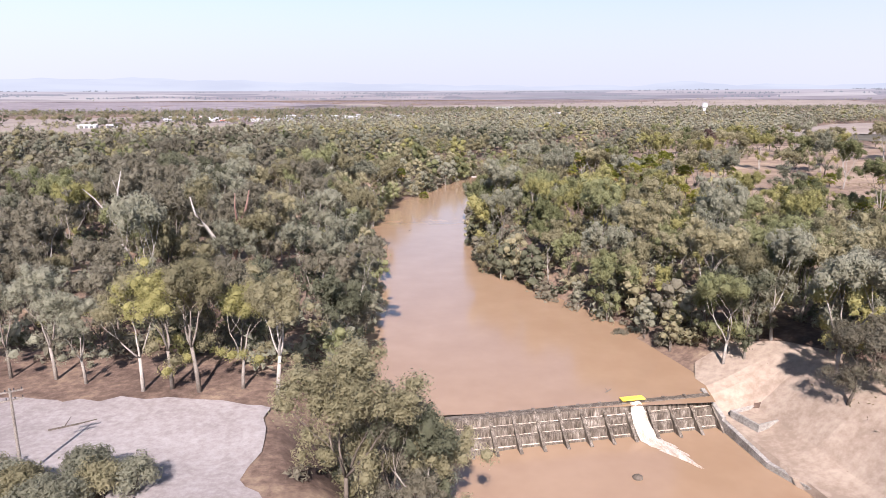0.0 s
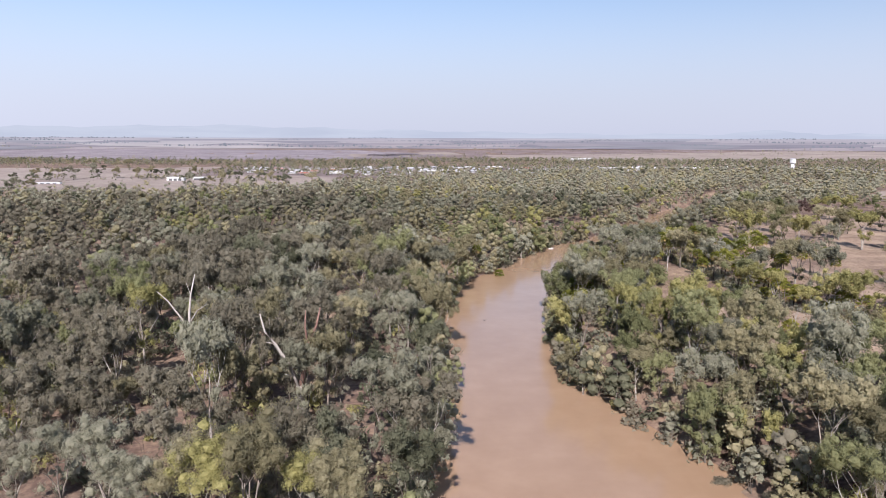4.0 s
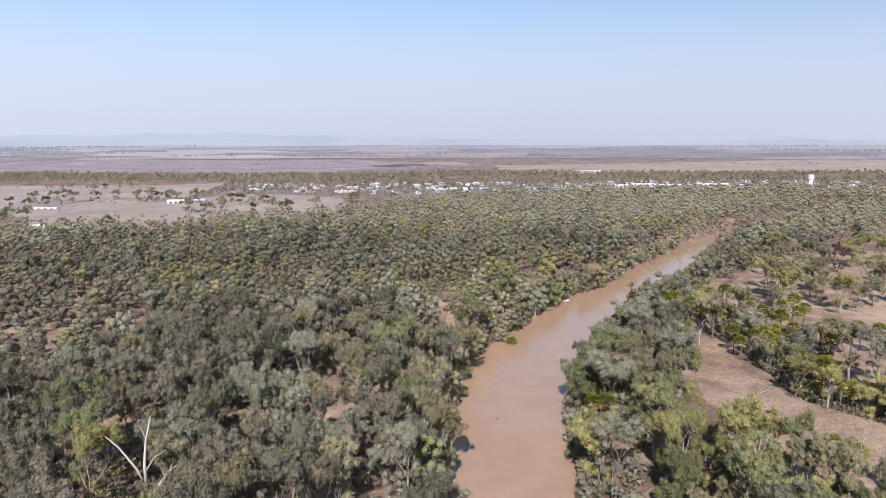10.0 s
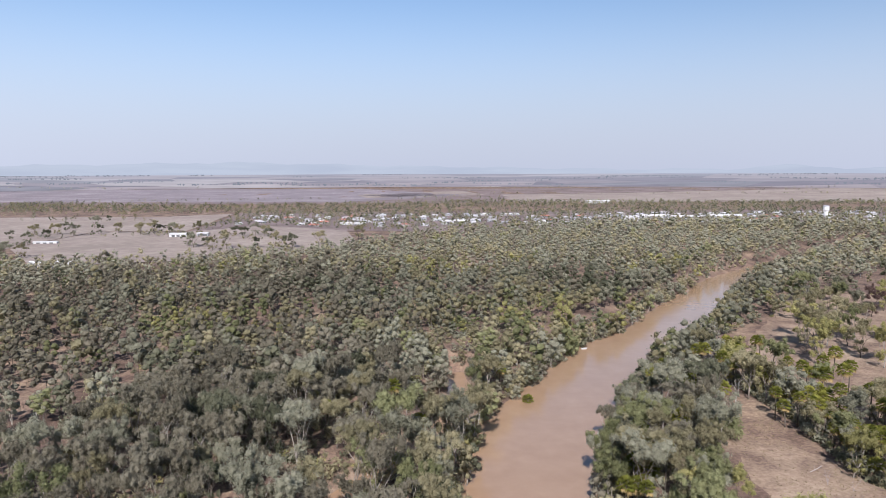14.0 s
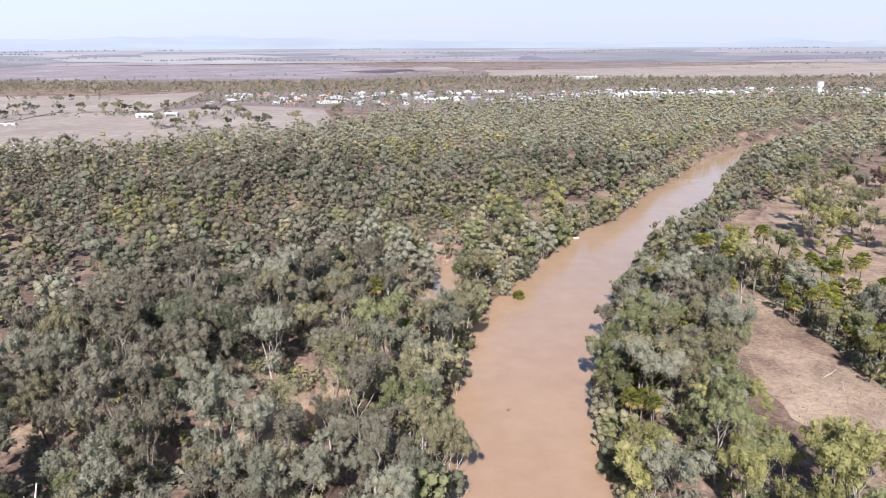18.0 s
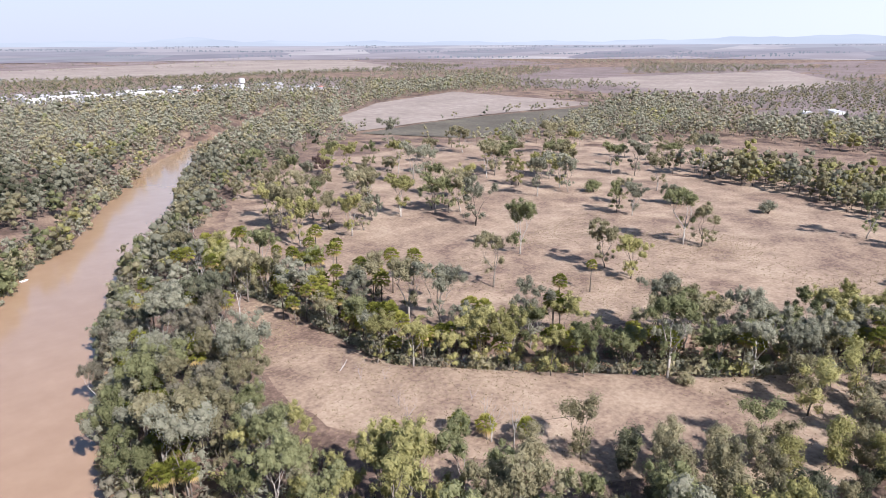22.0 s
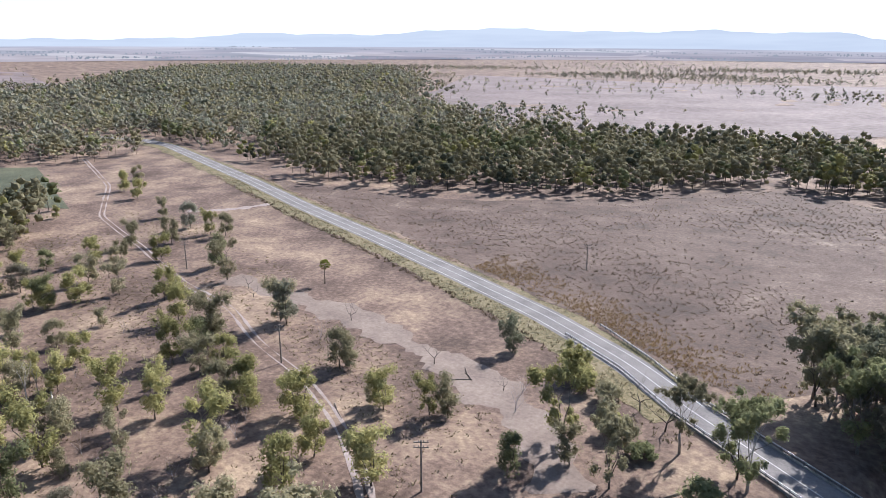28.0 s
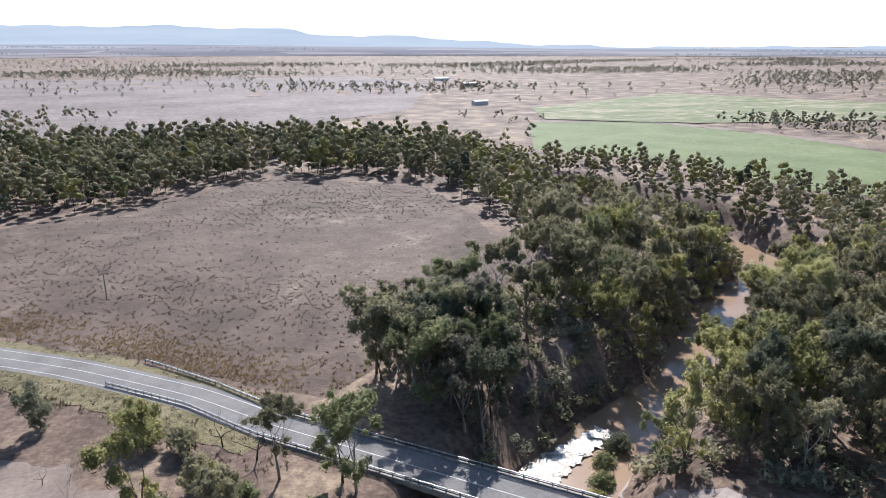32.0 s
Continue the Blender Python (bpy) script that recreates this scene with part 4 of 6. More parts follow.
FOREST = [
    [(-8, 178), (-30, 186), (-75, 200), (-140, 215), (-420, 300), (-430, 720), (-215, 785), (-60, 880), (90, 1060), (330, 1150), (620, 1180), (760, 1010), (342, 775), (267, 698),
     (188, 592), (130, 504), (86, 456), (54, 401), (29, 345), (19, 300), (16, 260), (18, 213)],
    [(49, 190), (58, 168), (80, 150), (98, 160), (108, 198), (98, 225), (81, 258), (70, 298), (78, 340), (98, 370), (108, 400), (140, 465), (190, 510), (270, 575), (330, 640), (430, 695), (520, 790), (690, 915), (940, 985), (1180, 1000), (1300, 1190), (900, 1190), (760, 1010), (342, 775), (267, 698), (188, 592), (130, 504),
     (86, 456), (54, 401), (29, 345), (19, 300), (17, 244)],
    [(240, 160), (262, 215), (335, 190), (375, 262), (415, 330), (450, 365), (470, 330), (430, 240), (380, 130), (392, 66), (330, 40), (300, 60), (270, 110)],
    [(640, 420), (760, 400), (720, 40), (560, -130), (470, -110), (446, -70), (525, 30), (600, 240)],
    [(451, 560), (520, 500), (640, 420), (720, 420), (1000, 640), (880, 640), (640, 560)],
    [(452, -150), (390, -152), (300, -92), (243, -80), (200, -84), (173, -102), (131, -114), (59, -184), (-22, -150), (-34, -79), (-38, -5), (-10, 22), (16, 48), (14, 72),
     (-20, 62), (-60, 40), (-110, -8), (-150, -80), (-120, -190), (-40, -260), (60, -330), (200, -300), (330, -260), (480, -270), (620, -230)],
    [(-16, 104), (-16, 84), (-42, 56), (-88, 12), (-128, -36), (-200, -130), (-260, -60), (-180, 80), (-60, 128)],
    [(470, -150), (620, -230), (1000, -400), (1300, -650), (1760, -1250), (1627, -1410), (1136, -1390), (860, -1060), (638, -711), (430, -425), (247, -336), (330, -270)],
    [(500, -155), (575, -145), (760, -100), (760, 60), (1000, -60), (1000, -400), (620, -230)],
    [(-150, -80), (-132, -40), (-176, -20), (-180, -110), (-150, -180), (-110, -190)],
    [(-20, 152), (-8, 168), (-2, 160), (0, 146), (-6, 140), (-18, 140)],
]
BELT = [(x, y, 15) for x, y, _ in CREEK]
SCRUB = [(70, 122), (68, 180), (95, 245), (190, 203), (245, 150), (300, 62), (330, 32), (250, 56), (180, 92), (110, 128)]
CLEAR = [(140, 420), (176, 400), (215, 300), (262, 235), (350, 190), (470, 300), (560, 400), (520, 520), (430, 560), (242, 559)]
LOW_BANK = [(x, y) for x, y, _ in POOL[7:12]] + [(x + 23, y + 38) for x, y, _ in POOL[7:12]][::-1]
KEEP_OUT = [LOW_BANK, APRON] + [poly for _, poly, mat, _ in FIELDS if mat is not M_PLAIN]
GLADES = [(-118, 345, 16), (-150, 390, 20), (-92, 300, 9), (-130, 470, 14), (-60, 205, 6), (-180, 330, 14), (-60, 247, 13), (-62, 234, 10), (-58, 224, 7), (-31, 218, 13), (-25, 204, 11), (-28, 211, 11), (-12, 60, 23)]


def free(x, y):
    """True where trees may stand: off water, roads, tracks, fields and bare banks."""
    ok = (channel(x, y, RIVER) > 1.5) & (channel(x, y, INLET) > np.where(x < 4, 4.0, 2.0)) & ((channel(x, y, POOL) > 1.5) | (y > 172)) & (channel(x, y, CREEK) > 0.5)
    ok &= road_off(x, y) > 9
    for _, line, widths, _, _ in TRACKS:
        ok &= channel(x, y, [(*p, widths[-1]) for p in line]) > 1.2
    for poly in KEEP_OUT:
        ok &= ~inside(x, y, poly)
    for a, c, r in GLADES:
        ok &= np.hypot(x - a, (y - c) * 1.6) > r
    return ok


def scatter(x0, y0, x1, y1, step, seed, jitter=0.95):
    g = np.random.default_rng(seed)
    xs, ys = np.meshgrid(np.arange(x0, x1, step), np.arange(y0, y1, step))
    return (xs + (g.random(xs.shape) - 0.5) * step * jitter).ravel(), (ys + (g.random(xs.shape) - 0.5) * step * jitter).ravel(), g


def choose(x, y, g):
    """The foliage of the trees at places, in drifts."""
    drift = np.sin(x / 31 + 1.3 * np.sin(y / 47)) + np.sin(y / 37 + 0.7) + g.normal(size=x.shape) * 1.1
    west = np.clip((60 - x) / 140, 0.2, 1) * g.random(x.shape)
    kind = np.select([drift > 2.6, drift > 1.6, drift > 0.2, drift > -1.3, drift > -1.9], [4, 2, 0, 1, 3], 5)
    kind = np.where(west > 0.46, 3, kind)
    kind = np.where((x > 225) & (y < 430) & (y > 120) & ((kind == 5) | (kind == 2)), np.where(g.random(x.shape) < 0.5, 1, 4), kind)
    south = y < 125
    return np.where(south & (kind == 1), 0, np.where(south & (kind == 3), np.where(g.random(x.shape) < 0.5, 4, 0), kind))


x, y, g = scatter(-440, -1420, 1770, 1190, 8.0, 3)
m = np.zeros(x.shape, bool)
loose = np.clip((np.hypot(x - 20, y - 190) - 300) / 300, 0, 1) * 26
for poly in FOREST:
    m |= inside(x + loose * g.normal(size=x.shape), y + loose * g.normal(size=x.shape), poly)
thin = np.sin(x / 23 + 1.9 * np.sin(y / 31)) + np.sin(y / 19 + 1.4 * np.sin(x / 41 + 1)) + 0.5 * g.normal(size=x.shape)
m &= free(x, y) & (g.random(x.shape) < np.where(thin > 1.25, 0.35, 0.93)) & ((np.hypot(x - 10, y - 190) < 850) | (g.random(x.shape) < 0.68))
fx, fy = x[m], y[m]
leaf_of = choose(fx, fy, g)
away = np.minimum(np.hypot(fx - 15, fy - 235), np.hypot(fx + 15, fy - 70) + 55)
single = np.zeros(fx.shape, bool)
for k in np.argsort(away):
    if away[k] > 260:
        break
    pale = random.random() < 0.55
    name, shapes = ("river_gum", PALE_SHAPES) if pale else ("box_tree", DARK_SHAPES)
    if tally.get(name, 0) >= 298:
        continue
    single[k] = True
    lf = int(leaf_of[k])
    s = random.uniform(0.58, 1.08)
    where = "in dense riverside forest" if away[k] > 60 else "beside the muddy river"
    plant(random.choice(shapes), lf, fx[k], fy[k], s, f"{LEAF_NAMES[lf]} {'pale-barked river gum' if pale else 'dark-barked box tree'} {where}", f"{name.replace('_', ' ')}s along the river", name, slim=0.86)
LITE = [[lite(100 + s, h, w, n, z) for s, (h, w) in enumerate(((15, 4.8), (16, 5.2), (14, 5.6), (17, 4.6)))] for n, z in ((300, 0.52), (105, 0.7), (40, 0.95), (12, 1.4))]
LITE.append([leaves(np.array([(0.8 * math.cos(a + s), 0.8 * math.sin(a + s), 0.9 + 0.5 * (k % 3)) for k, a in enumerate((0, 1.3, 2.6, 3.9, 5.2))]), np.full(5, 1.0), 18, 0.46, np.random.default_rng(150 + s)) for s in range(4)])


def woods(name, xs, ys, leafs, sizes, detail, label, trunk=True, seed=1, category="trees"):
    """Far trees that nobody could count, joined into one mesh."""
    g = np.random.default_rng(seed)
    vs, idx = [], []
    zs = level(xs, ys)
    for x, y, z, lf, s in zip(xs, ys, zs, leafs, sizes):
        c = LITE[detail][int(g.integers(4))]
        a = g.random() * math.tau
        co, si = math.cos(a) * s, math.sin(a) * s
        p = np.empty_like(c)
        p[:, 0], p[:, 1], p[:, 2] = c[:, 0] * co - c[:, 1] * si + x, c[:, 0] * si + c[:, 1] * co + y, c[:, 2] * s * (0.85 + 0.3 * g.random()) + z
        vs.append(p)
        idx.append(np.full(len(c) // 3, lf))
        if trunk:
            n = (3, 1, 1, 1)[min(3, detail)]
            for k in range(n):
                r, h, ox, oy = 0.13 * s, 10.5 * s, g.normal() * 1.6 * s * (k > 0), g.normal() * 1.6 * s * (k > 0)
                vs.append(np.array([(x - r, y, z - 0.5), (x + r, y, z - 0.5), (x + ox, y + oy, z + h), (x, y - r, z - 0.5), (x, y + r, z - 0.5), (x + ox, y + oy, z + h)]))
                idx.append(np.full(2, len(LEAF) + (g.random() > 0.3)))
    v = np.concatenate(vs)
    me = mesh_np(name, v, np.arange(len(v)).reshape(-1, 3), LEAF + [M_BARK, M_DARKBARK], np.concatenate(idx))
    return tagged(new(name, me), label, category, kind="stuff")


dist = np.hypot(fx - 10, fy - 190) * (1 + 0.12 * np.random.default_rng(77).normal(size=fx.shape))
for lo, hi, det, label in ((0, 260, 0, "gum forest along the muddy river"), (260, 520, 1, "dense grey-green gum forest"), (520, 900, 2, "distant grey-green gum woodland"), (900, 4000, 3, "far gum woodland, leaves greyed for haze")):
    m = ~single & (dist >= lo) & (dist < hi)
    g = np.random.default_rng(det)
    # distant trees take mostly greyer leaf colours, standing in for haze
    lf = np.where((g.random(m.sum()) < 0.8) & (det >= 2), g.choice([1, 0, 3, 1], m.sum()), leaf_of[m])
    woods("forest", fx[m], fy[m], lf, (0.6 + 0.6 * g.random(m.sum()) ** 1.2) * np.where((fy[m] < 40) & (fx[m] > -60) | (fx[m] > 230) & (fy[m] < 430), 1.2, np.where(fy[m] < 100, 0.85, 1.0)) * (1.25 if det == 3 else 1.0), det, label, seed=det)
# undergrowth on the banks and below the trees
x, y, g = scatter(-120, -40, 260, 520, 3.3, 5)
rd, pd = channel(x, y, RIVER), channel(x, y, POOL)
wood = np.zeros(x.shape, bool)
for poly in FOREST:
    wood |= inside(x, y, poly)
bank = (rd > 0.2) & (rd < 9) & (y > 178) | (pd > 0.5) & (pd < 9) & (y < 150) | (channel(x, y, INLET) > 0.3) & (channel(x, y, INLET) < 5) | (np.abs(channel(x, y, CREEK)) < 7)
m = (wood & (g.random(x.shape) < np.where((y < 85) & (x < 36) | (x < -18) & (y > 170) & (y < 205), 0.7, 0.34)) | bank & (g.random(x.shape) < 0.75)) & (rd > 1.6) & ((pd > 1.4) | (y > 172)) & (channel(x, y, INLET) > 2.2) & ~((x > 42) & (x < 75) & (y > 125) & (y < 186)) & (road_off(x, y) > 8)
for _, line, widths, _, _ in TRACKS:
    m &= channel(x, y, [(*p, widths[-1]) for p in line]) > 1.2
woods("undergrowth", x[m], y[m], g.choice([0, 1, 3, 0, 3, 1, 4, 5], m.sum()), 0.7 + 1.3 * g.random(m.sum()) ** 2, 4, "low grey-green bushes under the trees and along the banks", False, 6, "bushes")

# trees leaning over the water's edge
x, y, g = scatter(-20, 176, 240, 640, 4.3, 8)
rd = channel(x, y, RIVER)
m = (rd > 0.4) & (rd < 7.0) & (g.random(x.shape) < 0.55) & ~((x > 44) & (y < 192)) & ((x > 8) | (y > 183)) & (channel(x, y, INLET) > 1.5)
woods("bank_trees", x[m], y[m], g.choice([1, 0, 1, 3, 2, 0, 5], m.sum()), 0.5 + 0.45 * g.random(m.sum()), 0, "grey-green trees hanging over the river's edge", seed=18)

# ---- creek belt, scrub, clearing ----
x, y, g = scatter(90, 90, 320, 430, 6.4, 21)
d = channel(x, y, BELT)
m = (d < 0) & free(x, y) & (g.random(x.shape) < np.where(y > 275, 0.36, 0.7))
for px, py in zip(x[m], y[m]):
    lf = int(g.choice([0, 1, 1, 4, 0, 2, 4]))
    plant(random.choice(PALE_SHAPES[:3] + DARK_SHAPES), lf, px, py, random.uniform(0.62, 1.02), f"{LEAF_NAMES[lf]} gum tree beside a shaded creek", "creek-side gum trees", "gum_tree")
# wattles and gums standing apart on the dry flat beside the road
WATTLES_A = [(173, 178), (167, 161), (148, 162), (155, 176), (135, 191), (137, 176), (132, 171), (168, 145), (175, 122), (214, 107), (212, 98), (147, 132), (207, 89), (155, 112),
             (157, 99), (144, 107), (131, 120), (124, 119), (100, 135), (137, 131), (114, 154), (126, 201), (136, 214), (137, 205), (149, 81), (119, 93), (101, 105), (89, 100), (248, 55),
             (276, 19), (238, 27), (231, 26), (341, -9), (218, 121), (147, 144), (152, 153), (141, 151), (114, 138), (112, 116)]
WATTLES_B = [(153, 223), (170, 207), (179, 188), (184, 197), (161, 191), (163, 227), (167, 216), (98, 150), (111, 166), (88, 127), (194, 155), (217, 158), (243, 72), (225, 87), (226, 59),
             (253, 24), (318, 0), (360, -32), (175, 94), (152, 80), (192, 85), (145, 113), (156, 100), (129, 116), (189, 64), (241, 43), (115, 115), (118, 135), (102, 125)]
for px, py in WATTLES_A + WATTLES_B:
    lf = random.choice([4, 4, 0, 4, 0, 4, 1])
    plant(random.choice(WATTLE_SHAPES), lf, px, py, random.uniform(0.85, 1.2), f"small {LEAF_NAMES[lf]} wattle tree on dry bare ground", "scattered wattle trees", "wattle_tree")
x, y, g = scatter(60, 25, 335, 250, 9.5, 22)
m = inside(x, y, SCRUB) & free(x, y) & (g.random(x.shape) < np.where(x * 0.45 + y > 195, 0.5, 0.14)) & (channel(x, y, BELT) > 0) & (x - y > -60)
for px, py in zip(x[m], y[m]):
    lf = int(g.choice([4, 0, 0, 2, 4, 3]))
    plant(random.choice(WATTLE_SHAPES), lf, px, py, random.uniform(0.55, 1.05), f"small {LEAF_NAMES[lf]} wattle tree on dry bare ground", "scattered wattle trees", "wattle_tree")
PADDOCK = [(241, 458), (230, 423), (252, 411), (256, 407), (240, 385), (178, 329), (328, 422), (216, 344), (336, 451), (324, 491), (221, 309), (215, 296), (269, 299), (271, 292), (403, 385),
           (370, 414), (366, 434), (328, 243), (316, 216), (421, 349), (429, 328), (338, 400), (401, 400), (442, 285), (401, 601), (421, 550), (314, 506), (199, 451), (172, 441), (290, 470), (262, 480), (300, 540), (385, 470), (440, 470), (460, 420), (490, 380)]
for n, (px, py) in enumerate(PADDOCK):
    lf = (0, 4, 2, 0, 1)[n % 5]
    plant((PALE_SHAPES + DARK_SHAPES)[n * 3 % 7], lf, px, py, 0.88 + 0.07 * (n % 5), f"{LEAF_NAMES[lf]} gum tree alone in a dry paddock", "paddock gum trees", "paddock_gum")
g = np.random.default_rng(40)
for k in range(74):
    px, py = 150 + 130 * g.random(), 395 + 170 * g.random()
    if k > 32:
        px, py = 290 + 200 * g.random(), 330 + 240 * g.random()
    if bool(inside(px, py, CLEAR)) and float(channel(px, py, BELT)) > 2 and bool(free(np.array(px), np.array(py))):
        lf = int(g.choice([0, 4, 1, 0, 2]))
        plant((PALE_SHAPES + DARK_SHAPES)[k % 7], lf, px, py, 0.7 + 0.4 * g.random(), f"{LEAF_NAMES[lf]} gum tree alone in a dry paddock", "paddock gum trees", "paddock_gum")
FARM_TREES = [(-481, 1025), (-476, 1070), (-462, 1101), (-476, 1157), (-465, 1227), (-494, 1352), (-486, 1393), (-476, 1422), (-445, 1040), (-430, 1075), (-410, 1105), (-390, 1120), (-339, 1111), (-325, 1090), (-312, 1100), (-305, 1067), (-296, 1082), (-348, 1085),
              (-243, 930), (-233, 918), (-222, 925), (-204, 885), (-193, 900), (-209, 1055), (-194, 1062), (-222, 1068), (-180, 1050), (-140, 894), (-131, 892), (-124, 905), (-164, 908), (-98, 930), (-57, 992), (-435, 972), (-387, 833), (-398, 845), (-375, 842), (-271, 1083), (-170, 1030)]
for n, (px, py) in enumerate(FARM_TREES):
    lf = (5, 0, 0, 5, 1)[n % 5]
    plant(DARK_SHAPES[n % 3], lf, px, py, 0.72 + 0.09 * (n * 7 % 5), f"rounded {LEAF_NAMES[lf]} shade tree in a farm paddock", "farm paddock trees", "shade_tree", slim=1.25)
# thicket on the slope below the creek
x, y, g = scatter(84, 170, 190, 262, 7.0, 23)
m = inside(x, y, [(88, 262), (104, 262), (128, 236), (150, 216), (176, 200), (184, 178), (150, 178), (124, 190), (104, 222)]) & (g.random(x.shape) < 0.62)
for px, py in zip(x[m], y[m]):
    lf = int(g.choice([4, 0, 0, 2, 5, 0]))
    plant(random.choice(WATTLE_SHAPES), lf, px, py, random.uniform(0.7, 1.15), f"{LEAF_NAMES[lf]} wattle tree in a thicket on the dry slope", "scattered wattle trees", "wattle_tree")
plant(DARK_SHAPES[0], 6, 254, 512, 1.0, "rust-red leafed tree in a dry paddock", "paddock gum trees", "paddock_gum")
for px, py, lf, s in ((288, 526, 5, 1.9), (341, 380, 2, 2.0), (343, 334, 1, 2.2), (350, 289, 1, 2.0), (88, 345, 2, 2.4), (140, 283, 2, 1.2), (176, 232, 0, 1.2), (150, 250, 0, 1.0), (300, 610, 5, 2.2)):
    plant(SHRUB_SHAPES[1], lf, px, py, s, f"rounded {LEAF_NAMES[lf]} bush on dry grass", "rounded bushes", "shrub", "stem")
# trees and bushes by the bridge
for px, py, kind, lf, s, label in (
        (90.5, 66, "w2", 5, 0.95, "dark spreading tree beside the dusty track"), (121, 94, "w0", 0, 1.05, "olive-green tree alone on dry grass"), (104, 104, "w2", 0, 0.6, "small rounded olive tree on dry grass"),
        (92, 102, "w3", 4, 0.75, "wispy yellow-green tree leaning on dry grass"), (203, 55, "w4", 2, 1.1, "rounded green tree alone on dry grass"), (46, 92, "p1", 0, 0.66, "slender pale-trunked gum beside the bridge"),
        (34, 98, "p0", 2, 0.8, "bushy gum tree beside the bridge deck"), (36, 95, "d1", 2, 0.75, "bushy dark gum tree beside the bridge deck"), (65, 99, "d0", 4, 1.05, "bright yellow-green leafy tree near the bridge"),
        (70, 111, "w0", 2, 0.8, "small rounded green tree on bare earth"), (54, 107, "d2", 0, 0.9, "olive-green spreading tree near the bridge"), (62, 104, "w1", 0, 0.8, "thin olive tree near the bridge"),
        (73, 73, "s1", 4, 1.6, "yellow-green bush on the road bank"), (69, 77, "s1", 4, 1.4, "yellow-green bush on the road bank"), (63, 80, "s0", 0, 1.7, "olive bush on the road bank"),
        (58, 91, "s0", 4, 1.6, "yellow-green bush below the road bank"), (52, 96, "s2", 2, 1.6, "green bush below the bridge"), (40, 104, "s1", 2, 1.4, "green bush below the bridge"),
        (20, 64, "p0", 0, 0.95, "broad olive-green gum at the field's corner"), (24, 58, "p2", 2, 0.8, "leafy green gum at the field's corner"), (14, 58, "p3", 0, 0.9, "tall gum at the field's corner"),
        (-15, 82, "s1", 2, 1.2, "green bush beside white rapids"), (-20, 78, "s1", 5, 1.5, "dark bush beside white rapids"), (-12, 88, "s0", 2, 1.5, "green bush beside white rapids"), (-9, 92, "s0", 4, 1.3, "green bush beside white rapids"),
        (-30, 104, "d0", 0, 1.0, "broad olive tree above the river track"), (-45, 92, "d1", 4, 1.1, "broad yellow-green tree above the river"), (-36, 92, "d2", 0, 0.9, "broad olive tree above the river"),
        (-60, 96, "d1", 0, 1.2, "broad olive tree above the river"), (-56, 86, "d0", 3, 0.95, "broad brownish tree above the river")):
    shape = {"w": WATTLE_SHAPES, "p": PALE_SHAPES, "d": DARK_SHAPES, "s": SHRUB_SHAPES}[kind[0]][int(kind[1])]
    plant(shape, lf, px, py, s, label, "trees by the bridge", "shrub" if kind[0] == "s" else "bridge_tree", "stem" if kind[0] == "s" else "trunk")
x, y, g = scatter(3, 28, 38, 82, 5.6, 29)
m = inside(x, y, [(34, 66), (22, 74), (12, 84), (5, 76), (3, 50), (2, 32), (8, 34), (26, 56)]) & (channel(x, y, POOL) > 1.5) & (road_off(x, y) > 8)
for px, py in zip(x[m], y[m]):
    lf = int(g.choice([0, 2, 5, 0, 3]))
    plant(random.choice(PALE_SHAPES + DARK_SHAPES), lf, px, py, random.uniform(0.7, 1.0), f"{LEAF_NAMES[lf]} gum in the thicket beside the bridge", "trees by the bridge", "bridge_tree")
# trees by the weir and the gravel road
FINE_PALE = [gum(111 + k, h, w, M_BARK, per=210, clear=c, size=0.25, skirt=n) for k, (h, w, c, n) in enumerate(((19, 1.05, 0.3, 5), (22, 0.9, 0.36, 4), (18, 1.2, 0.28, 6), (20, 1.1, 0.32, 4)))]
FINE_DARK = [gum(121 + k, h, w, M_DARKBARK, per=230, clear=c, size=0.24, skirt=n, core=0.8) for k, (h, w, c, n) in enumerate(((15, 1.25, 0.2, 12), (17, 1.1, 0.2, 12), (14, 1.4, 0.18, 11)))]
FINE_SHRUB = shrub_shape(151, 2.6, 1.7, 380, 0.19)
for px, py, kind, lf, s in ((-33, 176, "p1", 0, 0.85), (-27, 176, "p3", 4, 0.75), (-22, 174, "p1", 0, 0.8), (60, 160, "d1", 3, 0.85), (63, 154, "d0", 3, 0.8), (-37, 178, "p1", 4, 0.8), (-41, 178, "p3", 0, 0.8), (-50, 183, "p0", 1, 0.7), (-55, 186, "p3", 1, 0.8), (-62, 188, "p0", 1, 0.75), (-70, 190, "p2", 3, 0.7),
                            (-9, 150, "d1", 3, 1.1), (-14, 147, "d0", 0, 1.15), (-12, 152, "d2", 0, 0.95), (-4, 148, "p0", 0, 0.8), (-11, 158, "d2", 1, 0.95), (-3, 157, "d0", 1, 0.8), (-8, 162, "d1", 3, 0.8),
                            (71, 163, "d1", 3, 0.95), (67, 171, "d0", 1, 0.95), (54, 182, "p2", 2, 0.85), (63, 186, "d0", 0, 1.0), (72, 186, "p0", 0, 0.9), (74, 172, "d1", 3, 1.0), (78, 150, "d0", 3, 0.9)):
    shape = {"p": FINE_PALE, "d": FINE_DARK}[kind[0]][int(kind[1])]
    plant(shape, lf, px, py, s, f"{LEAF_NAMES[lf]} tree near the concrete weir", "trees by the weir", "weir_tree")
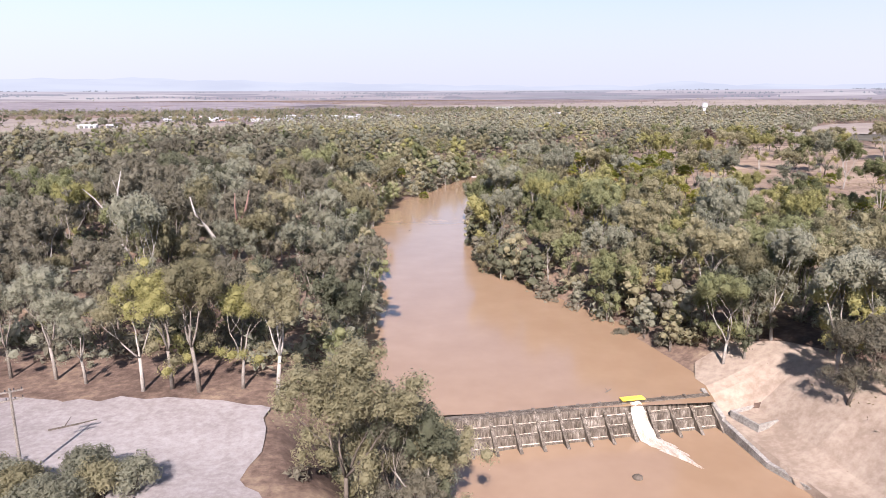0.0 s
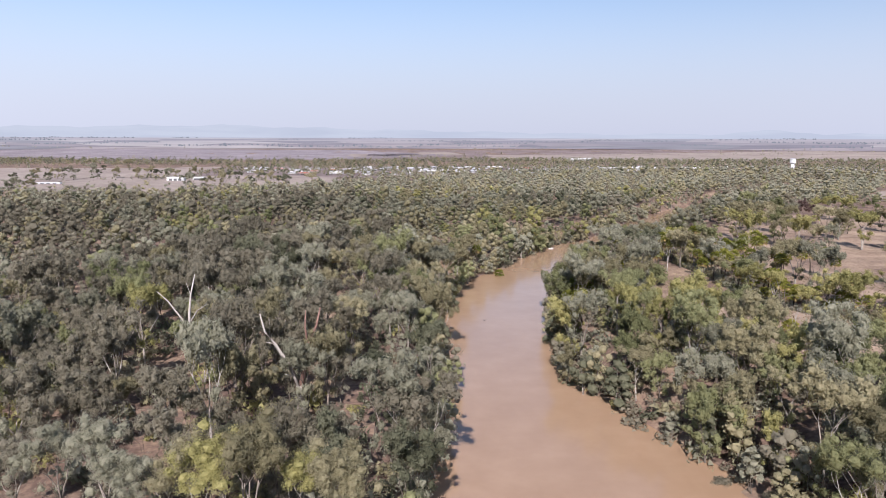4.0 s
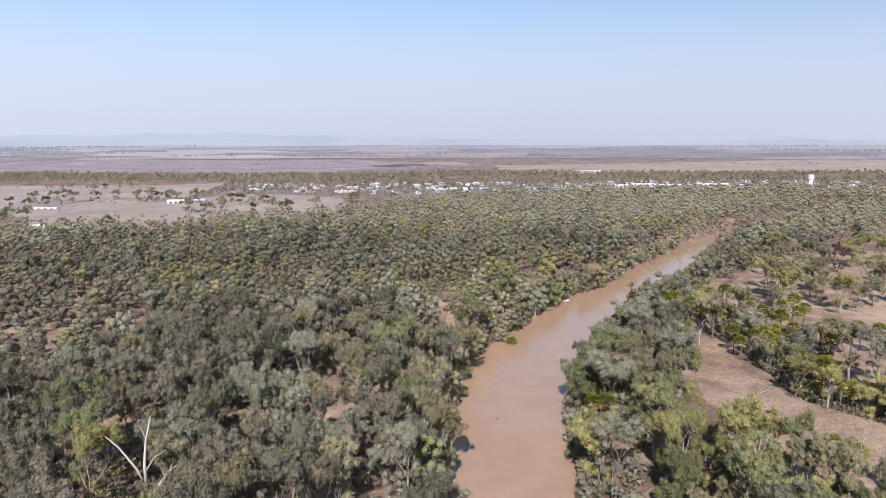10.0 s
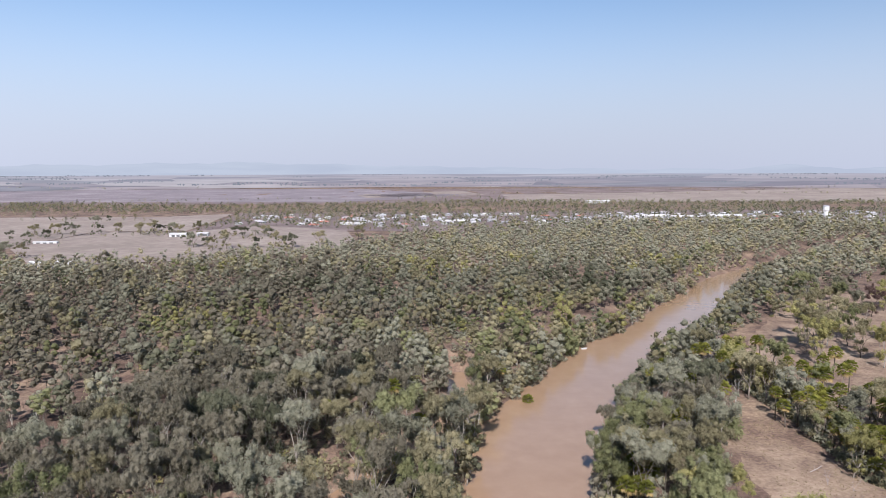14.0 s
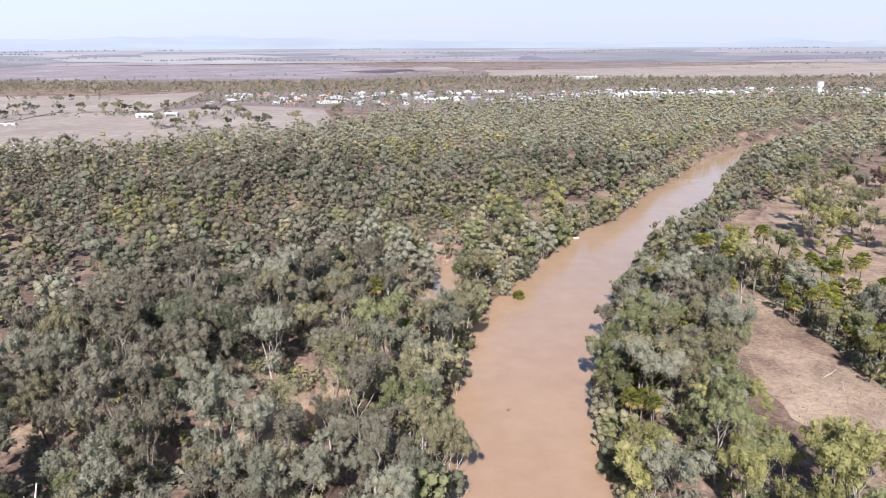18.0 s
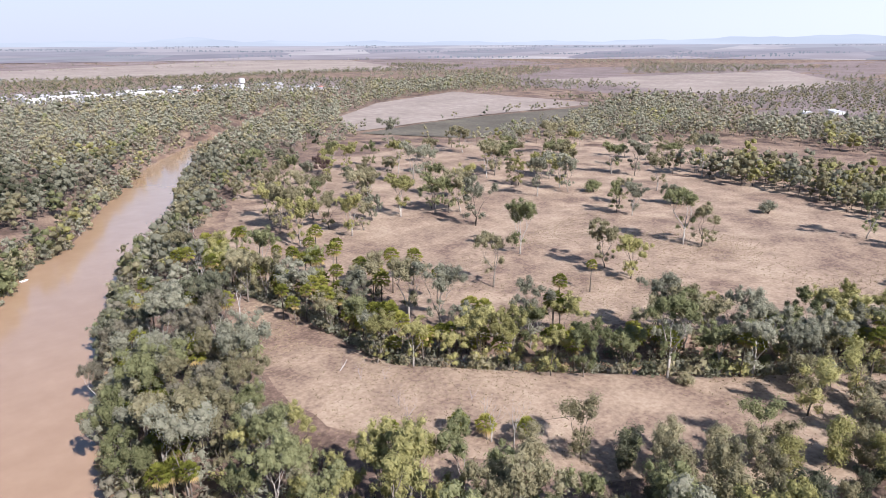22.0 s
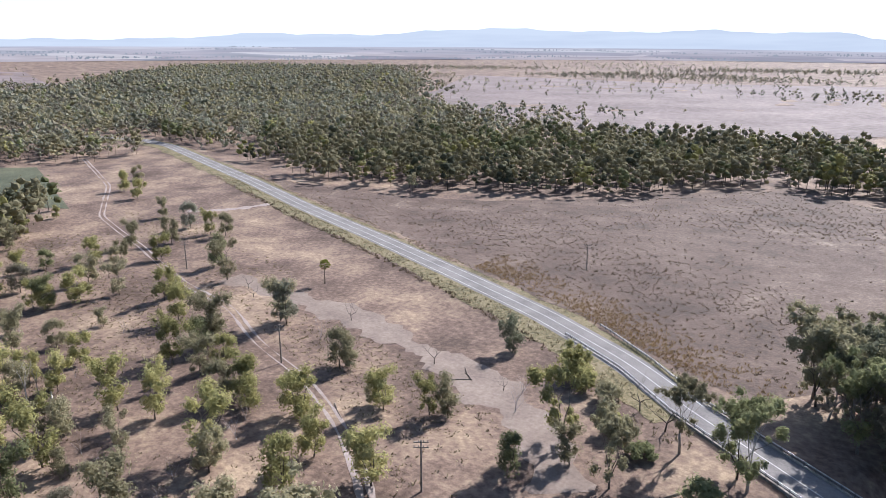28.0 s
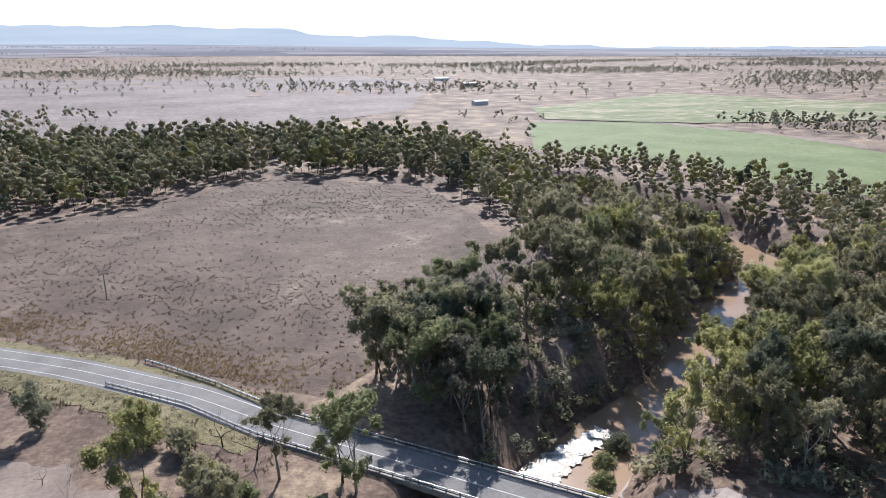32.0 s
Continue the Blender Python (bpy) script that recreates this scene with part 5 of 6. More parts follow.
for px, py, lf, s in ((-36, 150, 1, 1.5), (-41, 152, 1, 1.7), (-47, 150, 0, 1.5), (-52, 153, 0, 1.6), (-44, 147, 1, 1.5), (-57, 158, 4, 1.2), (-39, 149, 0, 1.5), (-49, 152, 1, 1.4), (-42, 146, 1, 1.5), (-56, 156, 0, 1.3), (46, 206, 3, 1.2), (50, 196, 3, 1.1)):
    plant(FINE_SHRUB, lf, px, py, s, f"{LEAF_NAMES[lf]} bush beside the gravel road", "bushes by the weir", "shrub", "stem")


# ---- palms ----
def palm_shape(seed, height):
    g = np.random.default_rng(seed)
    b = Build()
    lean = g.normal(size=2) * 0.3
    b.tube([(0, 0, -0.4), (lean[0] * 0.3, lean[1] * 0.3, height * 0.5), (lean[0], lean[1], height)], [0.21, 0.15, 0.16], 7)
    trunk = b.mesh("trunk", M_DARKBARK, True)
    v, skirt = [], []
    for k in range(30):
        a, e = k * 2.39996, 1.25 - 2.2 * (k / 30) ** 1.1
        d = np.array([math.cos(a) * math.cos(e), math.sin(a) * math.cos(e), math.sin(e)])
        side = np.array([-math.sin(a), math.cos(a), 0])
        up = np.cross(d, side)
        base = np.array([lean[0], lean[1], height])
        hub = base + d * (0.9 + 0.4 * g.random())
        dest = skirt if e < -0.55 else v
        dest += [base, hub + side * 0.04, hub - side * 0.04]
        r = 1.05 + 0.25 * g.random()
        for j in range(7):
            f0 = (j - 3) * 0.36
            tip = hub + r * (d * math.cos(f0) + side * math.sin(f0)) - (0, 0, 0.25 + 0.25 * abs(f0)) + up * 0.1
            for s in (-0.17, 0.17):
                mid = hub + r * 0.55 * (d * math.cos(f0 + s) + side * math.sin(f0 + s)) + up * 0.08 * (1 if s > 0 else -1)
                dest += [hub, mid, tip]
    return trunk, np.array(v), np.array(skirt)


PALMS = [palm_shape(61 + k, h) for k, h in enumerate((7.5, 9.0, 6.0, 10.0))]
palm_first = []
for k, (trunk, v, sk) in enumerate(PALMS):
    ob = thing("fan_palm", "slender fan palm with yellow-green fronds", "palm", group="fan palms along the creek")
    part("trunk", trunk, ob, "thin dark palm trunk")
    part("crown", mesh_np("crown", v, np.arange(len(v)).reshape(-1, 3), M_PALMLEAF), ob)
    part("skirt", mesh_np("skirt", sk, np.arange(len(sk)).reshape(-1, 3), M_PALMSKIRT), ob, "hanging dry straw fronds")
    palm_first.append(ob)
PALM_A = [(132, 402), (112, 359), (112, 353), (116, 353), (117, 346), (144, 373), (117, 336), (128, 343), (138, 343), (125, 313), (129, 312), (153, 333), (161, 351), (151, 351), (148, 363), (195, 301),
          (155, 291), (170, 298), (162, 361), (187, 268), (170, 239), (163, 241), (77, 352), (87, 368), (71, 337), (111, 397), (97, 366), (60, 320), (134, 413), (128, 394), (127, 382), (121, 362), (123, 357),
          (120, 345), (118, 330), (150, 378), (160, 402), (44, 305), (80, 283), (144, 358), (28, 410), (-34, 352), (-11, 322), (-6, 338), (-14, 376)]
spots = list(PALM_A)
g = np.random.default_rng(66)
for k in range(95):
    s = g.random()
    i = int(g.integers(len(CREEK) - 2)) if k % 3 else int(g.integers(0, 4))
    (ax, ay, _), (bx, by, _) = CREEK[i], CREEK[i + 1]
    spots.append((ax + (bx - ax) * s + g.normal() * 8, ay + (by - ay) * s + g.normal() * 8))
for k in range(16):
    i = int(g.integers(5, 9))
    (ax, ay, aw), (bx, by, bw) = RIVER[i], RIVER[i + 1]
    s = g.random()
    spots.append((ax + (bx - ax) * s + aw + 6 + 12 * g.random(), ay + (by - ay) * s - 4))
k = 0
for px, py in spots:
    if float(channel(px, py, RIVER)) < 2 or abs(float(channel(px, py, CREEK))) < 1 and k % 2:
        continue
    at = Matrix.Translation((px, py, float(level(px, py)))) @ Matrix.Rotation(random.random() * math.tau, 4, "Z") @ Matrix.Scale(random.uniform(0.95, 1.3), 4)
    if k < 4:
        palm_first[k].matrix_basis = at
    else:
        copy_thing(palm_first[k % 4], at)
    k += 1
lone = copy_thing(palm_first[0], Matrix.Translation((161, 51, float(level(161, 51)))) @ Matrix.Scale(0.72, 4))
tagged(lone, "lone dark fan palm on bare ground beside the road", "palm")
for px, py in ((99, 272), (104, 265), (96, 277), (38, 404)):
    copy_thing(palm_first[2], Matrix.Translation((px, py, float(level(px, py)) - 3.6)))


# ---- bare and dead trees ----
def bare(seed, height, mat, depth=3, thick=0.014, fork=0.22, spread=0.55, sides=5):
    g = np.random.default_rng(seed)
    b, ends = Build(), []
    base = (g.normal() * 0.03 * height, g.normal() * 0.03 * height, height * fork)
    r = height * thick
    b.tube([(0, 0, -0.4), base], [r * 1.2, r], sides + 1)
    n = 3
    for k in range(n):
        a = k * math.tau / n + g.random()
        t = spread * (0.5 + g.random())
        limb(b, base, (math.cos(a) * t, math.sin(a) * t, 1), height * 0.36, r * 0.75, g, depth - 1, ends, sides, 0.4)
    return b.mesh("trunk", mat, True), None


BARE = [bare(71, 7, M_TWIG, 4, 0.012, 0.1, 0.8, 4), bare(72, 5, M_TWIG, 4, 0.012, 0.06, 0.9, 4), bare(73, 7, M_DARKBARK, 3, 0.016), bare(74, 9, M_DEADWOOD, 3, 0.013, 0.35, 0.4)]
for px, py, k, s, label in ((100, 312, 0, 0.9, "leafless grey-purple shrub on dry grass"), (104, 308, 1, 1.0, "leafless grey-purple shrub on dry grass"), (97, 296, 0, 1.0, "leafless grey-purple shrub on dry grass"),
                            (93, 290, 0, 1.1, "leafless grey-purple shrub on dry grass"), (110, 285, 1, 1.0, "leafless grey-purple shrub on dry grass"), (122, 262, 1, 0.9, "leafless grey-purple shrub on dry grass"),
                            (100, 266, 3, 1.15, "pale dead sapling standing in dry grass"), (99, 271, 3, 1.0, "pale dead sapling standing in dry grass"), (102, 275, 3, 0.9, "pale dead sapling standing in dry grass"),
                            (103, 82, 2, 1.1, "black leafless tree beside the dusty track"), (136, 70, 2, 1.0, "black leafless spreading tree"), (84, 85, 2, 0.7, "black leafless sapling by the track"), (56, 81, 2, 1.2, "black leafless tree by the guard rail"),
                            (50, 86, 2, 1.3, "black leafless leaning tree by the bridge"), (78, 92, 0, 0.9, "leafless grey tree near the bridge"), (118, 128, 0, 0.9, "leafless grey shrub on dry grass"), (122, 122, 0, 0.8, "leafless grey shrub on dry grass"),
                            (135, 84, 0, 0.9, "leafless grey shrub on dry grass"), (165, 140, 3, 1.1, "bleached dead tree in the scrub"), (168, 136, 3, 0.9, "bleached dead tree in the scrub"), (178, 66, 2, 0.8, "black leafless tree on bare ground"),
                            (171, 71, 2, 0.7, "black leafless tree on bare ground"), (232, 160, 3, 1.6, "bleached dead tree at the forest's edge"), (157, 302, 3, 1.2, "white dead tree beside the creek"), (52, 327, 3, 1.3, "white-limbed dead gum on the river bank"),
                            (108, 398, 3, 1.7, "white dead gum trunk beside the river"), (104, 370, 3, 1.4, "white dead gum trunk beside the river"), (131, 442, 3, 1.6, "white dead gum among riverside trees"), (-80, 240, 3, 1.4, "white dead gum in the forest"),
                            (80, 84, 0, 0.7, "leafless grey sapling by the track"), (140, 176, 0, 0.7, "leafless grey shrub on dry grass"), (112, 150, 0, 0.8, "leafless grey shrub on dry grass")):
    plant(BARE[k], 0, px, py, s, label, "leafless trees and shrubs", "bare_tree")
x, y, g = scatter(95, 55, 260, 225, 17.0, 41)
m = inside(x, y, SCRUB) & free(x, y) & (g.random(x.shape) < 0.6)
for px, py in zip(x[m], y[m]):
    plant(BARE[int(g.integers(2))], 0, px, py, random.uniform(0.6, 1.0), "leafless grey-purple shrub among wattles", "leafless trees and shrubs", "bare_tree")


def snag(name, label, limbs, at, mats):
    """A big dead trunk from runs of (points, first radius, last radius, material)."""
    ob = thing(name, label, "tree", Matrix.Translation(at))
    for pts, r0, r1, mt, nm in limbs:
        n = len(pts)
        b = Build()
        b.tube(pts, [r0 + (r1 - r0) * k / (n - 1) for k in range(n)], 7)
        part(nm, b.mesh(nm, mats[mt], True), ob)
    return ob


z0 = float(level(-62, 258))
snag("dead_tree", "bleached white dead gum with forked bare limbs", [
    ([(0, 0, -0.5), (0.3, 0, 5), (-0.2, 0.2, 9)], 0.6, 0.45, 0, "trunk"), ([(-0.2, 0.2, 9), (-0.3, 0, 14), (0.3, 0, 19), (1.5, 0, 24)], 0.42, 0.1, 0, "limb"),
    ([(-0.2, 0.2, 9), (-2.0, 0, 13), (-5, 0, 17.5), (-7.5, 0, 20)], 0.36, 0.08, 0, "limb"), ([(0.1, 0.1, 6), (2, 0, 9), (4.6, 0, 12), (5.2, 0.4, 15)], 0.4, 0.1, 0, "limb"),
    ([(2, 0, 9), (4, 0.6, 12), (6.6, 0.6, 13.6)], 0.2, 0.07, 0, "limb"), ([(-0.3, 0, 12), (1.5, 0.5, 15), (3.8, 0.5, 16.5)], 0.22, 0.06, 0, "limb"), ([(0.3, 0, 19), (-0.6, 0, 22)], 0.12, 0.04, 0, "limb")],
    (-62, 258, z0), [M_DEADWOOD]).scale = (1.0, 1.0, 1.0)
z0 = float(level(-33, 229))
snag("dead_tree", "split dead gum with one white and one red-brown limb", [
    ([(0, 0, -0.5), (0, 0, 3), (-0.2, 0, 6)], 0.85, 0.7, 0, "trunk"), ([(-0.2, 0, 6), (-2, 0, 10), (-4.6, 0, 14.5), (-6.4, 0, 17), (-7.2, 0, 20.5)], 0.55, 0.12, 0, "limb"),
    ([(0, 0, 5.5), (1.0, 0, 10), (1.6, 0, 14), (3.4, 0, 18), (4.2, 0, 21.5)], 0.52, 0.12, 1, "limb"), ([(1.6, 0, 14), (1.2, 0.2, 18), (1.4, 0.2, 21)], 0.25, 0.07, 1, "limb"), ([(1.3, 0, 12), (3.0, 0, 14.5), (3.0, 0, 16)], 0.22, 0.08, 0, "limb"),
    ([(-4.6, 0, 14.5), (-6.2, 0, 14.9)], 0.15, 0.06, 0, "limb"), ([(-1, 0, 7.7), (-2.8, 0, 8.4)], 0.14, 0.06, 0, "limb")],
    (-33, 229, z0), [M_DEADWOOD, M_REDWOOD]).scale = (1.05, 1.05, 1.05)
for a, b2, r, label in (((97, 88), (92, 84), 0.16, "fallen dark log beside the track"), ((111, 108), (106, 112), 0.14, "fallen dark log on dry grass"), ((92, 84.5), (96, 80), 0.2, "fallen dark branch on dust"), ((170, 132), (163, 136), 0.25, "bleached fallen log in the scrub"),
                        ((121, 262), (113, 268), 0.08, "fallen dark pole of dead wood"), ((-16, 168), (-20, 171), 0.2, "fallen dark branch near the weir"), ((-50, 167), (-45, 169.5), 0.16, "fallen dark log on the gravel"), ((47, 108), (42, 101), 0.2, "fallen dark log below the bridge"),
                        ((-25, 50), (-15, 48), 0.25, "fallen log in the shaded river bed"), ((100, 320), (106, 324), 0.14, "fallen grey branch on dry grass")):
    za, zb = float(level(*a)) + r * 0.7, float(level(*b2)) + r * 0.7
    lg = thing("fallen_log", label, "log", group="fallen logs")
    part("stem", Build().tube([(*a, za), ((a[0] + b2[0]) / 2 + 0.3, (a[1] + b2[1]) / 2, (za + zb) / 2), (*b2, zb)], [r, r * 0.8, r * 0.45], 7).mesh("stem", M_DARKBARK if "dark" in label else M_DEADWOOD), lg)
    part("stub", Build().tube([((a[0] * 2 + b2[0]) / 3, (a[1] * 2 + b2[1]) / 3, za), ((a[0] * 2 + b2[0]) / 3 + 0.6, (a[1] * 2 + b2[1]) / 3 + 0.9, za + 0.9)], [r * 0.5, r * 0.15], 5).mesh("stub", M_DARKBARK if "dark" in label else M_DEADWOOD), lg)

# ---- far trees on the plains ----
x, y, g = scatter(-3000, -2600, 3600, 3000, 33, 24)
r = np.hypot(x - 20, y - 200)
clump = np.sin(x / 260 + 2 * np.sin(y / 310)) + np.sin(y / 170 + 1.5 * np.sin(x / 420)) + 0.8 * g.normal(size=x.shape)
town = (x > -350) & (x < 1100) & (y > 1080) & (y < 1750)
east = (x > 640) & (x < 1700) & (y > -500) & (y < 700)
m = ((clump > 1.15) | east & (clump > -0.3)) & (r > 480) & free(x, y) & ~inside(x, y, FOREST[0]) & ~town & (r < 2950)
woods("woodland", x[m], y[m], g.choice([0, 1, 3, 5], m.sum()), 0.4 + 0.45 * g.random(m.sum()), 3, "scattered trees on the dry plain", seed=9)
x, y, g = scatter(-1500, -1900, 1500, -260, 17, 27)
clump = np.sin(x / 140 + 2 * np.sin(y / 190)) + np.sin(y / 75 + 1.5 * np.sin(x / 230)) + 0.35 * g.normal(size=x.shape)
m = (clump > np.where(inside(x, y, FIELDS[14][1]), 1.45, np.where(y < -750, 0.3, 0.8))) & free(x, y)
woods("woodland", x[m], y[m], g.choice([0, 1, 3, 1], m.sum()), 0.45 + 0.5 * g.random(m.sum()), 3, "groves of trees on the southern plain", seed=13)
x, y, g = scatter(560, -600, 1500, 760, 13, 26)
clump = np.sin(x / 120 + 1.6 * np.sin(y / 90)) + np.sin(y / 70 + 1.2 * np.sin(x / 150))
m = (clump > -0.95) & free(x, y) & (g.random(x.shape) < 0.8) & (x + 0.2 * y > 640)
woods("woodland", x[m], y[m], g.choice([0, 1, 3, 1, 0], m.sum()), 0.5 + 0.45 * g.random(m.sum()), 3, "open woodland beyond the creek flats", seed=11)
x, y, g = scatter(900, -500, 2400, 1500, 20, 28)
clump = np.sin(x / 170 + 1.6 * np.sin(y / 130)) + np.sin(y / 110 + 1.2 * np.sin(x / 190)) + 0.3 * g.normal(size=x.shape)
m = (clump > -0.5) & free(x, y) & (x > 1480) | (clump > 0.4) & free(x, y) & (y > 700)
woods("woodland", x[m], y[m], g.choice([0, 1, 3, 1], m.sum()), 0.6 + 0.5 * g.random(m.sum()), 3, "far open woodland on the eastern plain", seed=14)
x, y, g = scatter(-1200, 1060, 1900, 2200, 14, 25)
town = (x > -300) & (x < 1100) & (y > 1080) & (y < 1560)
belt = (y > 1560 + 0.05 * x + 70 * np.sin(x / 140)) & (y < 1930 + 90 * np.sin(x / 210)) & (g.random(x.shape) < 0.75)
m = (belt | town & (g.random(x.shape) < 0.78)) & free(x, y) & (g.random(x.shape) < 0.85) & ~inside(x, y, FOREST[0])
woods("town_trees", x[m], y[m], g.choice([0, 1, 2, 5, 1], m.sum()), 0.5 + 0.45 * g.random(m.sum()), 3, "trees among and behind the town", seed=10)
rows = []
for (ax, ay), (bx, by), n in (((-1300, 1560), (-420, 1330), 60), ((-620, 1020), (-230, 1070), 26), ((-560, 960), (-380, 930), 12), ((-215, 985), (-130, 1000), 9), ((-900, 2100), (-200, 2250), 40), ((300, 2560), (1500, 2300), 60), ((800, 2800), (2200, 2200), 60),
                              ((-1500, 2950), (-1000, 2900), 24), ((900, -120), (1800, -330), 60), ((620, 300), (1500, 250), 70), ((-335, -370), (-350, -190), 50), ((-350, -360), (-420, -230), 50), ((-250, -40), (-330, -150), 20), ((-110, -430), (-170, -330), 10)):
    for k in range(n):
        s = g.random()
        rows.append((ax + (bx - ax) * s + g.normal() * 9, ay + (by - ay) * s + g.normal() * 9))
rows = np.array(rows)
woods("tree_rows", rows[:, 0], rows[:, 1], g.choice([0, 1, 5, 3], len(rows)), 0.4 + 0.4 * g.random(len(rows)), 3, "rows of trees between far paddocks", seed=12)


# ---- grass and weeds ----
def tufts(name, xs, ys, mat, high, wide, blades, label, seed):
    g = np.random.default_rng(seed)
    zs = level(xs, ys)
    n = len(xs)
    a = g.random((n, blades)) * math.tau
    r = wide * g.random((n, blades))
    h = high * (0.5 + 0.8 * g.random((n, blades)))
    bx, by = xs[:, None] + r * np.cos(a), ys[:, None] + r * np.sin(a)
    w = 0.09 + 0.12 * g.random((n, blades))
    t = g.random((n, blades)) * math.tau
    p0 = np.stack([bx - w * np.sin(t), by + w * np.cos(t), zs[:, None] + 0 * w], 2)
    p1 = np.stack([bx + w * np.sin(t), by - w * np.cos(t), zs[:, None] + 0 * w], 2)
    p2 = np.stack([bx + 0.5 * r * np.cos(a) + 0.2 * g.normal(size=w.shape), by + 0.5 * r * np.sin(a), zs[:, None] + h], 2)
    v = np.stack([p0, p1, p2], 2).reshape(-1, 3)
    return tagged(new(name, mesh_np(name, v, np.arange(len(v)).reshape(-1, 3), mat)), label, "grass", kind="stuff")


x, y, g = scatter(60, 20, 300, 360, 2.0, 31)
thick = np.sin(x / 13 + np.sin(y / 17)) + np.sin(y / 11) + 0.7 * g.normal(size=x.shape)
m = (thick > -0.1) & free(x, y) & (channel(x, y, CREEK) > 3) & (x * 0.45 + y > 128)
tufts("dry_grass", x[m], y[m], M_GRASS, 0.33, 0.9, 7, "straw-coloured dry grass tufts", 32)
x, y, g = scatter(-30, -172, 306, 66, 1.25, 33)
thick = 0.35 * np.sin((y + 0.12 * x) * math.tau / 9.0) + 0.6 * np.sin(x / 37 + 1.7 * np.sin(y / 29)) + 0.5 * np.sin(y / 21 + x / 60) + 1.1 * g.normal(size=x.shape)
m = inside(x, y, FIELDS[0][1]) & (thick > 1.5)
fx2, fy2, g2 = scatter(-10, -20, 140, 66, 1.15, 39)
near = inside(fx2, fy2, FIELDS[0][1]) & (road_off(fx2, fy2) > 6) & (road_off(fx2, fy2) < 17 + 13 * g2.random(fx2.shape)) & (fx2 < 128) & (np.sin(fx2 / 9 + np.sin(fy2 / 7)) + 0.8 * g2.normal(size=fx2.shape) > -0.5)
tufts("field_grass", fx2[near], fy2[near], M_ORANGE, 0.55, 0.8, 9, "orange-brown rough grass beside the field's road edge", 38)
tufts("field_weeds", x[m], y[m], M_WEED, 0.5, 0.5, 6, "withered brown weeds in the fallow field", 34)
x, y, g = scatter(-30, -120, 330, 90, 1.7, 35)
ro = road_off(x, y)
m = (ro > 5.4) & (ro < 13) & (x > 44) & (x < 330) & (g.random(x.shape) < 0.55) & ~inside(x, y, FIELDS[0][1])
dark = (ro > 10.8) & (ro < 12.6) & (x > 84) & (x < 300) & (y > -40) & (x * 0.47 + y > 82)
tufts("ditch_weeds", x[dark], y[dark], M_WEED, 0.7, 0.8, 9, "dark weeds along the roadside ditch", 37)
tufts("verge_grass", x[m], y[m], M_GRASS, 0.5, 0.7, 6, "yellowish rough grass along the road", 36)

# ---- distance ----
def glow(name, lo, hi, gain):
    """Self-glowing far land: haze painted into the colour, with soft level streaks."""
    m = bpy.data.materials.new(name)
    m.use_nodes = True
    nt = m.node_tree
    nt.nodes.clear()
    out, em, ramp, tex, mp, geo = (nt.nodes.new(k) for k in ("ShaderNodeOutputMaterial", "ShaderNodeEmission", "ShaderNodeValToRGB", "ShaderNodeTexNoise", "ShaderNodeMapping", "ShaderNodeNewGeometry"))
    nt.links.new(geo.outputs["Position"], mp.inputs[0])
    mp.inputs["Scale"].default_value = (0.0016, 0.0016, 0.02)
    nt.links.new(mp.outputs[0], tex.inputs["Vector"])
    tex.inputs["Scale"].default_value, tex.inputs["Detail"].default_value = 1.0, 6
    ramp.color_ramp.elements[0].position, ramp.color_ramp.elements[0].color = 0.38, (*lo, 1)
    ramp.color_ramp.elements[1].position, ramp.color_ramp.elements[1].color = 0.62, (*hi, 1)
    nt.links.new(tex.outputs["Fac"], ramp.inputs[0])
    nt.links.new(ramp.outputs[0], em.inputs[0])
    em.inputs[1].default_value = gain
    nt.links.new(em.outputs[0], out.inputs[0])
    return m


TOPS = [(-180, 0.25), (-173, 0.2), (-164, -0.45), (-155, -0.75), (-138, -0.72), (-90, 0.2), (-45, 0.5), (-28, 0.6), (-13, 0.85), (0, 0.55), (18, 0.22), (27, 0.22), (29, 0.42), (31, 0.48), (34, 0.22), (55, 0.14), (63, 0.18), (76, 0.48), (87, 0.46), (102, 0.4),
        (105, 0.66), (109, 0.68), (113, 0.36), (128, 0.45), (136, 0.9), (143, 0.72), (147, 0.95), (153, 1.25), (157, 1.1), (163, 0.9), (170, 0.98), (175, 0.75)]


def ring(name, radius, foot, tops, mat, label, rough=0.06):
    v = []
    for k in range(360):
        b = -180 + k
        a = radians(b)
        t = float(np.interp(b, [p[0] for p in tops], [p[1] for p in tops])) + rough * math.sin(b * 0.9) + rough * 0.7 * math.sin(b * 2.3 + 1)
        x, y = 20 + radius * math.sin(a), 200 + radius * math.cos(a)
        v += [(x, y, foot), (x, y, 82 + radius * math.tan(radians(t)))]
    f = [(2 * k, 2 * ((k + 1) % 360), 2 * ((k + 1) % 360) + 1, 2 * k + 1) for k in range(360)]
    return tagged(new(name, mesh_of(name, v, f, mat)), label, "hills", kind="structure")


# the hills' pale blue haze is painted as an even glow
ring("backdrop", 4720, -40, TOPS, glow("haze_painted_hills", (0.285, 0.31, 0.365), (0.315, 0.34, 0.39), 1.0), "hills on the horizon with pale blue haze painted in")


def plain_ring(name, r0, r1, mat, label):
    v, n, m = [], 180, 9
    for k in range(n):
        a = k * math.tau / n
        for j in range(m):
            r = r0 + (r1 - r0) * j / (m - 1)
            x, y = 20 + r * math.sin(a), 200 + r * math.cos(a)
            v.append((x, y, float(level(x, y)) + 1.5 + 0.0 * j))
    f = [(k * m + j, ((k + 1) % n) * m + j, ((k + 1) % n) * m + j + 1, k * m + j + 1) for k in range(n) for j in range(m - 1)]
    return tagged(new(name, mesh_of(name, v, [q[::-1] for q in f], mat)), label, "plain", kind="structure")


